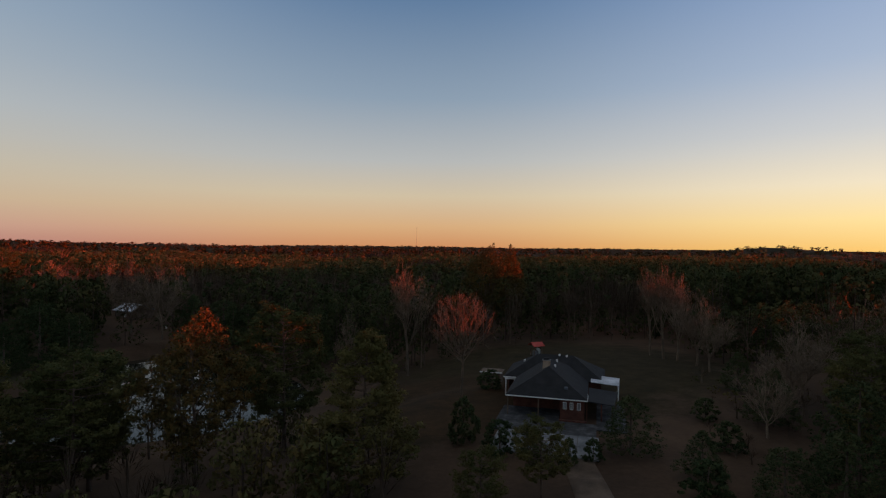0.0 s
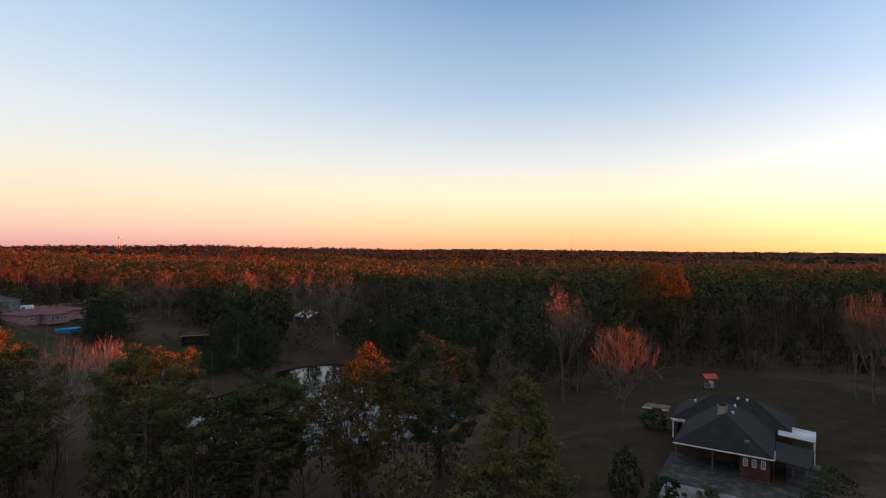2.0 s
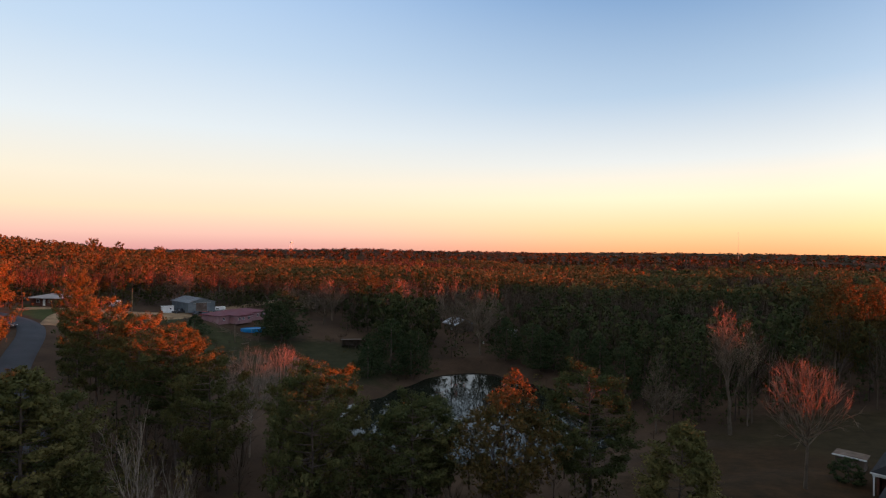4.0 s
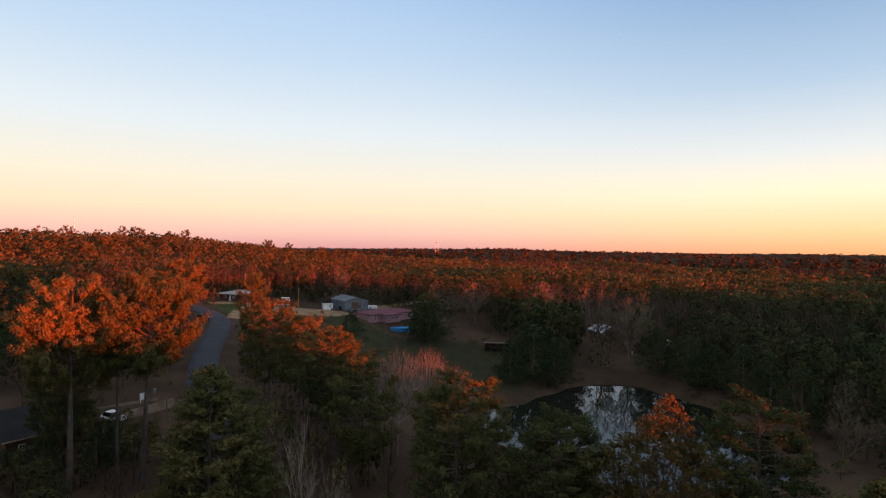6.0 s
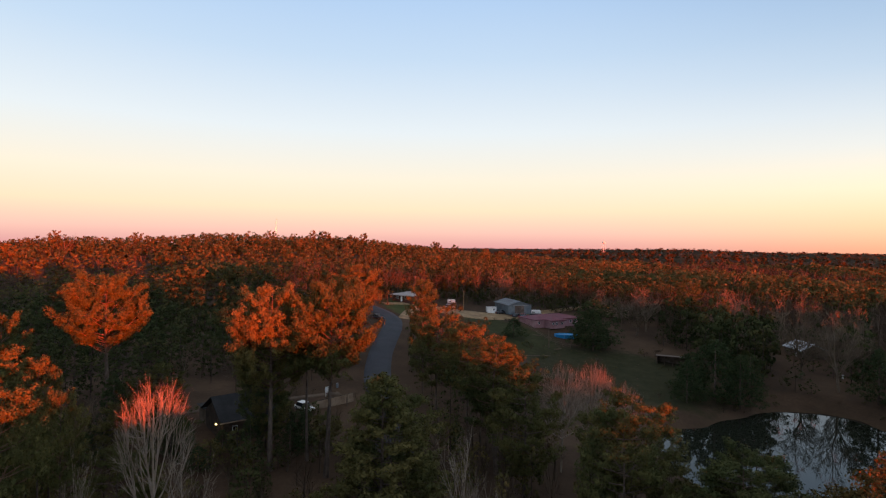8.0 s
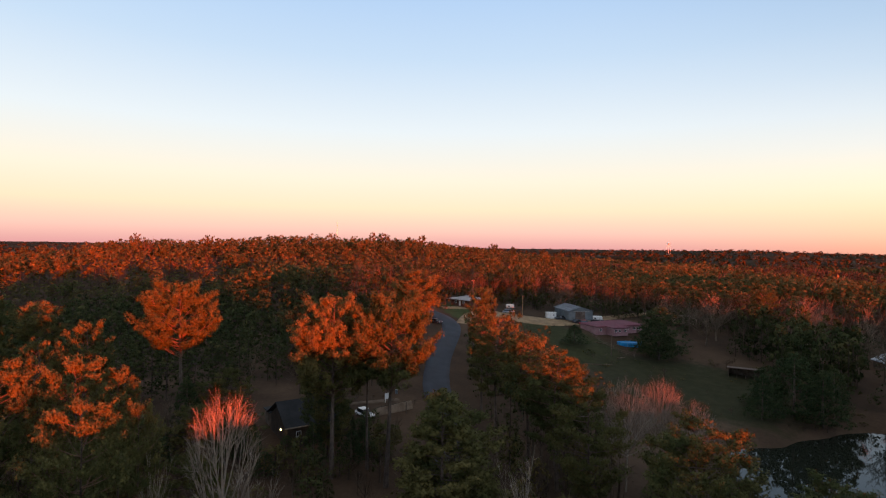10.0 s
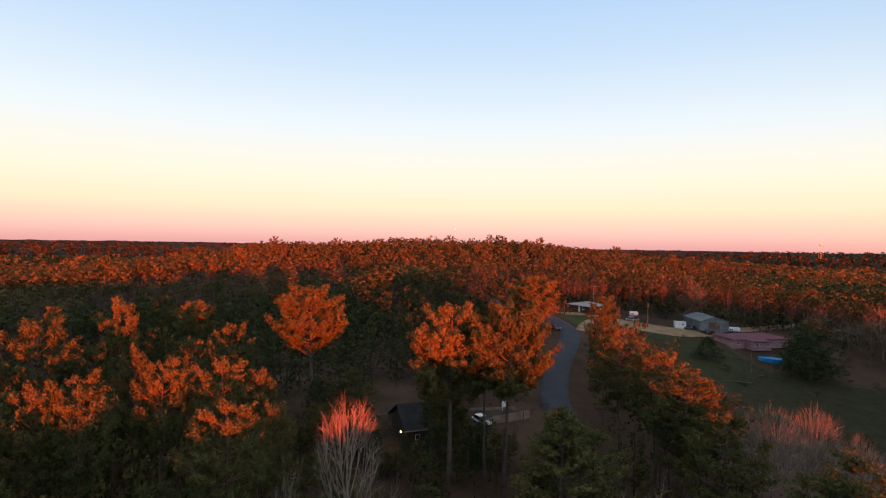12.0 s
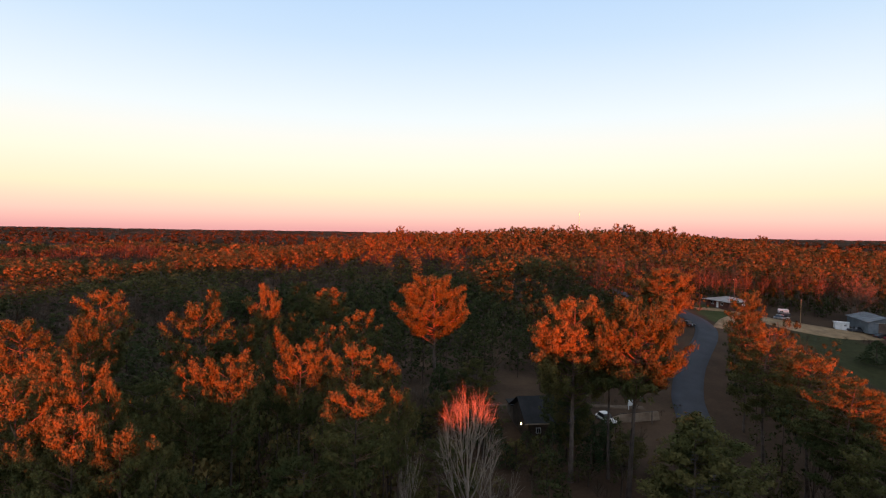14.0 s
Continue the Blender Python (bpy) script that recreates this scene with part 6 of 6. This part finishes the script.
# ---------------------------------------------------------------- poles, signs and odds and ends
def utility_pole(x, y, tall, label, arm=True, mat=None):
    h = thing("utility_pole", x, y, 20, label, "utility pole", "utility poles")
    part("pole", rod(0, 0, -0.5, tall, 0.17, 0.1, 10), mat or OLDWOOD, h)
    if arm:
        part("crossarm", boxes((-0.9, 0.9, -0.06, 0.06, tall - 0.7, tall - 0.55)), OLDWOOD, h)
        for ix in (-0.8, 0.0, 0.8):
            part("insulator", rod(ix, 0, tall - 0.55, tall - 0.4, 0.05, 0.03, 8), WHITE, h)


utility_pole(-192.0, 108.0, 8.6, "pale wooden pole beside the dirt yard", False, GRAVEL)
utility_pole(-212.0, 95.5, 10.5, "dark wooden power pole beside the brick building")
utility_pole(-146.5, 115.2, 6.8, "thin weathered pole in the pasture", False)


def roadside_sign():
    h = thing("roadside_sign", -110.0, 31.3, -72, "white roadside board on two posts", "sign")
    part("board", boxes((-0.65, 0.65, -0.04, 0.04, 0.7, 1.9), bevel=0.01), WHITE, h)
    for x in (-0.55, 0.55):
        part("post", boxes((x - 0.05, x + 0.05, 0.045, 0.13, -0.3, 1.95)), WHITE, h)
    part("lettering", boxes((-0.3, 0.3, -0.052, -0.044, 1.45, 1.7), (-0.4, 0.4, -0.052, -0.044, 1.05, 1.3)), CARDARK, h, "dark bars of writing")


roadside_sign()


def retaining_bank():
    """A cut bank of pale dirt held by rows of dark timbers."""
    h = thing("timber_bank", -105.3, 31.0, -72, "tan dirt bank held by rows of dark timbers", "retaining wall", z=ground_z(-105.3, 31) - 0.3)
    part("earth", solid([(-4.2, -1.9, 0.15), (4.2, -1.9, 0.15), (4.2, 1.2, 0.2), (-4.2, 1.2, 0.2), (-3.9, 0.7, 1.75), (3.9, 0.7, 1.6), (3.9, 1.1, 1.7), (-3.9, 1.1, 1.85)], [(3, 2, 1, 0), (4, 5, 6, 7), (0, 1, 5, 4), (1, 2, 6, 5), (2, 3, 7, 6), (3, 0, 4, 7)]), TANDIRT, h)
    for k in range(4):
        y, z = -1.55 + k * 0.62, 0.42 + k * 0.39
        for j in range(3):
            x = -3.9 + j * 2.65 - 0.2 * (k % 2)
            part("timber", boxes((x, x + 2.55, y - 0.1, y + 0.06, z - 0.1, z + 0.08), bevel=0.02), DARKWOOD, h)


TANDIRT = material("tan_dirt", [(0.16, 0.11, 0.075), (0.26, 0.19, 0.13), (0.34, 0.26, 0.19)], 0.95, 0.6, 7, 0.5)
retaining_bank()


def pasture_fence():
    """Wooden posts and two rails along the foot of the lawn."""
    line = [(-168.0, 122.5), (-159.9, 120.4), (-154.9, 120.0), (-148.8, 119.9), (-143.7, 122.0)]
    h = thing("fence", *line[0], 0, "weathered post-and-rail fence at the foot of the lawn", "fence", z=0.0)
    h.matrix_basis = Matrix()
    tops = []
    for (ax, ay), (bx, by) in zip(line, line[1:]):
        n = max(1, int(math.hypot(bx - ax, by - ay) / 2.6))
        tops += [(ax + (bx - ax) * k / n, ay + (by - ay) * k / n) for k in range(n)]
    tops.append(line[-1])
    for x, y in tops:
        z = ground_z(x, y)
        part("post", rod(x, y, z - 0.3, z + 1.25, 0.07, 0.06, 7), OLDWOOD, h)
    for (ax, ay), (bx, by) in zip(tops, tops[1:]):
        for up in (0.55, 1.05):
            za, zb = ground_z(ax, ay) + up, ground_z(bx, by) + up
            part("rail", solid([(ax, ay, za), (bx, by, zb), (bx, by, zb + 0.12), (ax, ay, za + 0.12), (ax + 0.05, ay + 0.05, za), (bx + 0.05, by + 0.05, zb), (bx + 0.05, by + 0.05, zb + 0.12), (ax + 0.05, ay + 0.05, za + 0.12)], [(0, 1, 2, 3), (7, 6, 5, 4), (0, 4, 5, 1), (1, 5, 6, 2), (2, 6, 7, 3), (3, 7, 4, 0)]), OLDWOOD, h)


pasture_fence()


def rubbish_bin():
    h = thing("rubbish_bin", -105.6, 33.8, 10, "white wheeled bin at the road edge", "bin")
    bm = solid([(-0.3, -0.3, 0.08), (0.3, -0.3, 0.08), (0.3, 0.3, 0.08), (-0.3, 0.3, 0.08), (-0.38, -0.38, 1.15), (0.38, -0.38, 1.15), (0.38, 0.38, 1.15), (-0.38, 0.38, 1.15)], [(3, 2, 1, 0), (0, 1, 5, 4), (1, 2, 6, 5), (2, 3, 7, 6), (3, 0, 4, 7), (4, 5, 6, 7)])
    part("body", bm, WHITE, h)
    part("lid", boxes((-0.41, 0.41, -0.41, 0.41, 1.154, 1.24), bevel=0.02), WHITE, h)
    for y in (-0.25, 0.25):
        bm = bmesh.new()
        bmesh.ops.create_cone(bm, cap_ends=True, segments=12, radius1=0.12, radius2=0.12, depth=0.08, matrix=pose(-0.3, y, 0.12, 90))
        part("wheel", bm, RUBBER, h)


rubbish_bin()
gp = thing("gate_post", -103.2, 33.2, 0, "dark leaning wooden gate post", "post")
part("post", rod(0, 0, -0.3, 2.4, 0.13, 0.1, 8), OLDWOOD, gp)


def log(x, y, turn, length, r, label):
    h = thing("log", x, y, turn, label, "log", "fallen logs")
    bm = bmesh.new()
    bmesh.ops.create_cone(bm, cap_ends=True, segments=9, radius1=r, radius2=r * 0.6, depth=length, matrix=pose(0, 0, r * 0.8, 0, 90))
    part("stem", bm, PALE_BARK, h)


log(-140.0, 105.0, 65, 9.5, 0.22, "long bleached fallen log in the pasture")
log(-144.0, 117.0, 100, 3.2, 0.2, "short fallen log in the pasture")
log(-158.0, 119.0, 20, 4.0, 0.2, "pale fallen log beside the lawn")


def barrel(x, y, label, mat):
    h = thing("barrel", x, y, 0, label, "barrel", "barrels")
    bm = rod(0, 0, 0, 0.88, 0.28, 0.28, 14)
    part("drum", bm, mat, h)
    part("rim", rod(0, 0, 0.884, 0.91, 0.29, 0.29, 14), STEEL, h)


barrel(-88.7, 175.2, "white drum near the pond bank", WHITE)
barrel(-114.9, 34.6, "pale drum beside the road", METAL)


def water_tower():
    h = thing("water_tower", -1092, 1028, 0, "white water tower on legs far off", "water tower")
    base = 52 - ground_z(-1092, 1028)
    bm = bmesh.new()
    bmesh.ops.create_uvsphere(bm, u_segments=16, v_segments=10, radius=3.6, matrix=Matrix.Translation((0, 0, base - 3)) @ Matrix.Diagonal((1, 1, 0.85, 1)))
    part("tank", bm, WHITE, h)
    for i in range(4):
        a = math.pi / 4 + i * math.pi / 2
        part("leg", rod(4 * math.cos(a), 4 * math.sin(a), 0, base - 4.5, 0.16, 0.16, 8), WHITE, h)
    part("riser", rod(0, 0, 0, base - 5, 0.3, 0.3, 10), WHITE, h)


water_tower()


def mast(x, y, tall):
    h = thing("radio_mast", x, y, 0, "thin lattice radio mast on the skyline", "mast", "radio masts")
    for i in range(3):
        a = i * 2.094
        part("leg", rod(0.5 * math.cos(a), 0.5 * math.sin(a), 0, tall, 0.12, 0.08, 6), STEEL, h)
    part("lattice", boxes(*[(-0.45, 0.45, -0.05, 0.05, z, z + 0.12) for z in np.arange(2, tall, 4)]), STEEL, h)
mast(-68.0, 1400.0, 75)
mast(-1062.0, 185.0, 82)
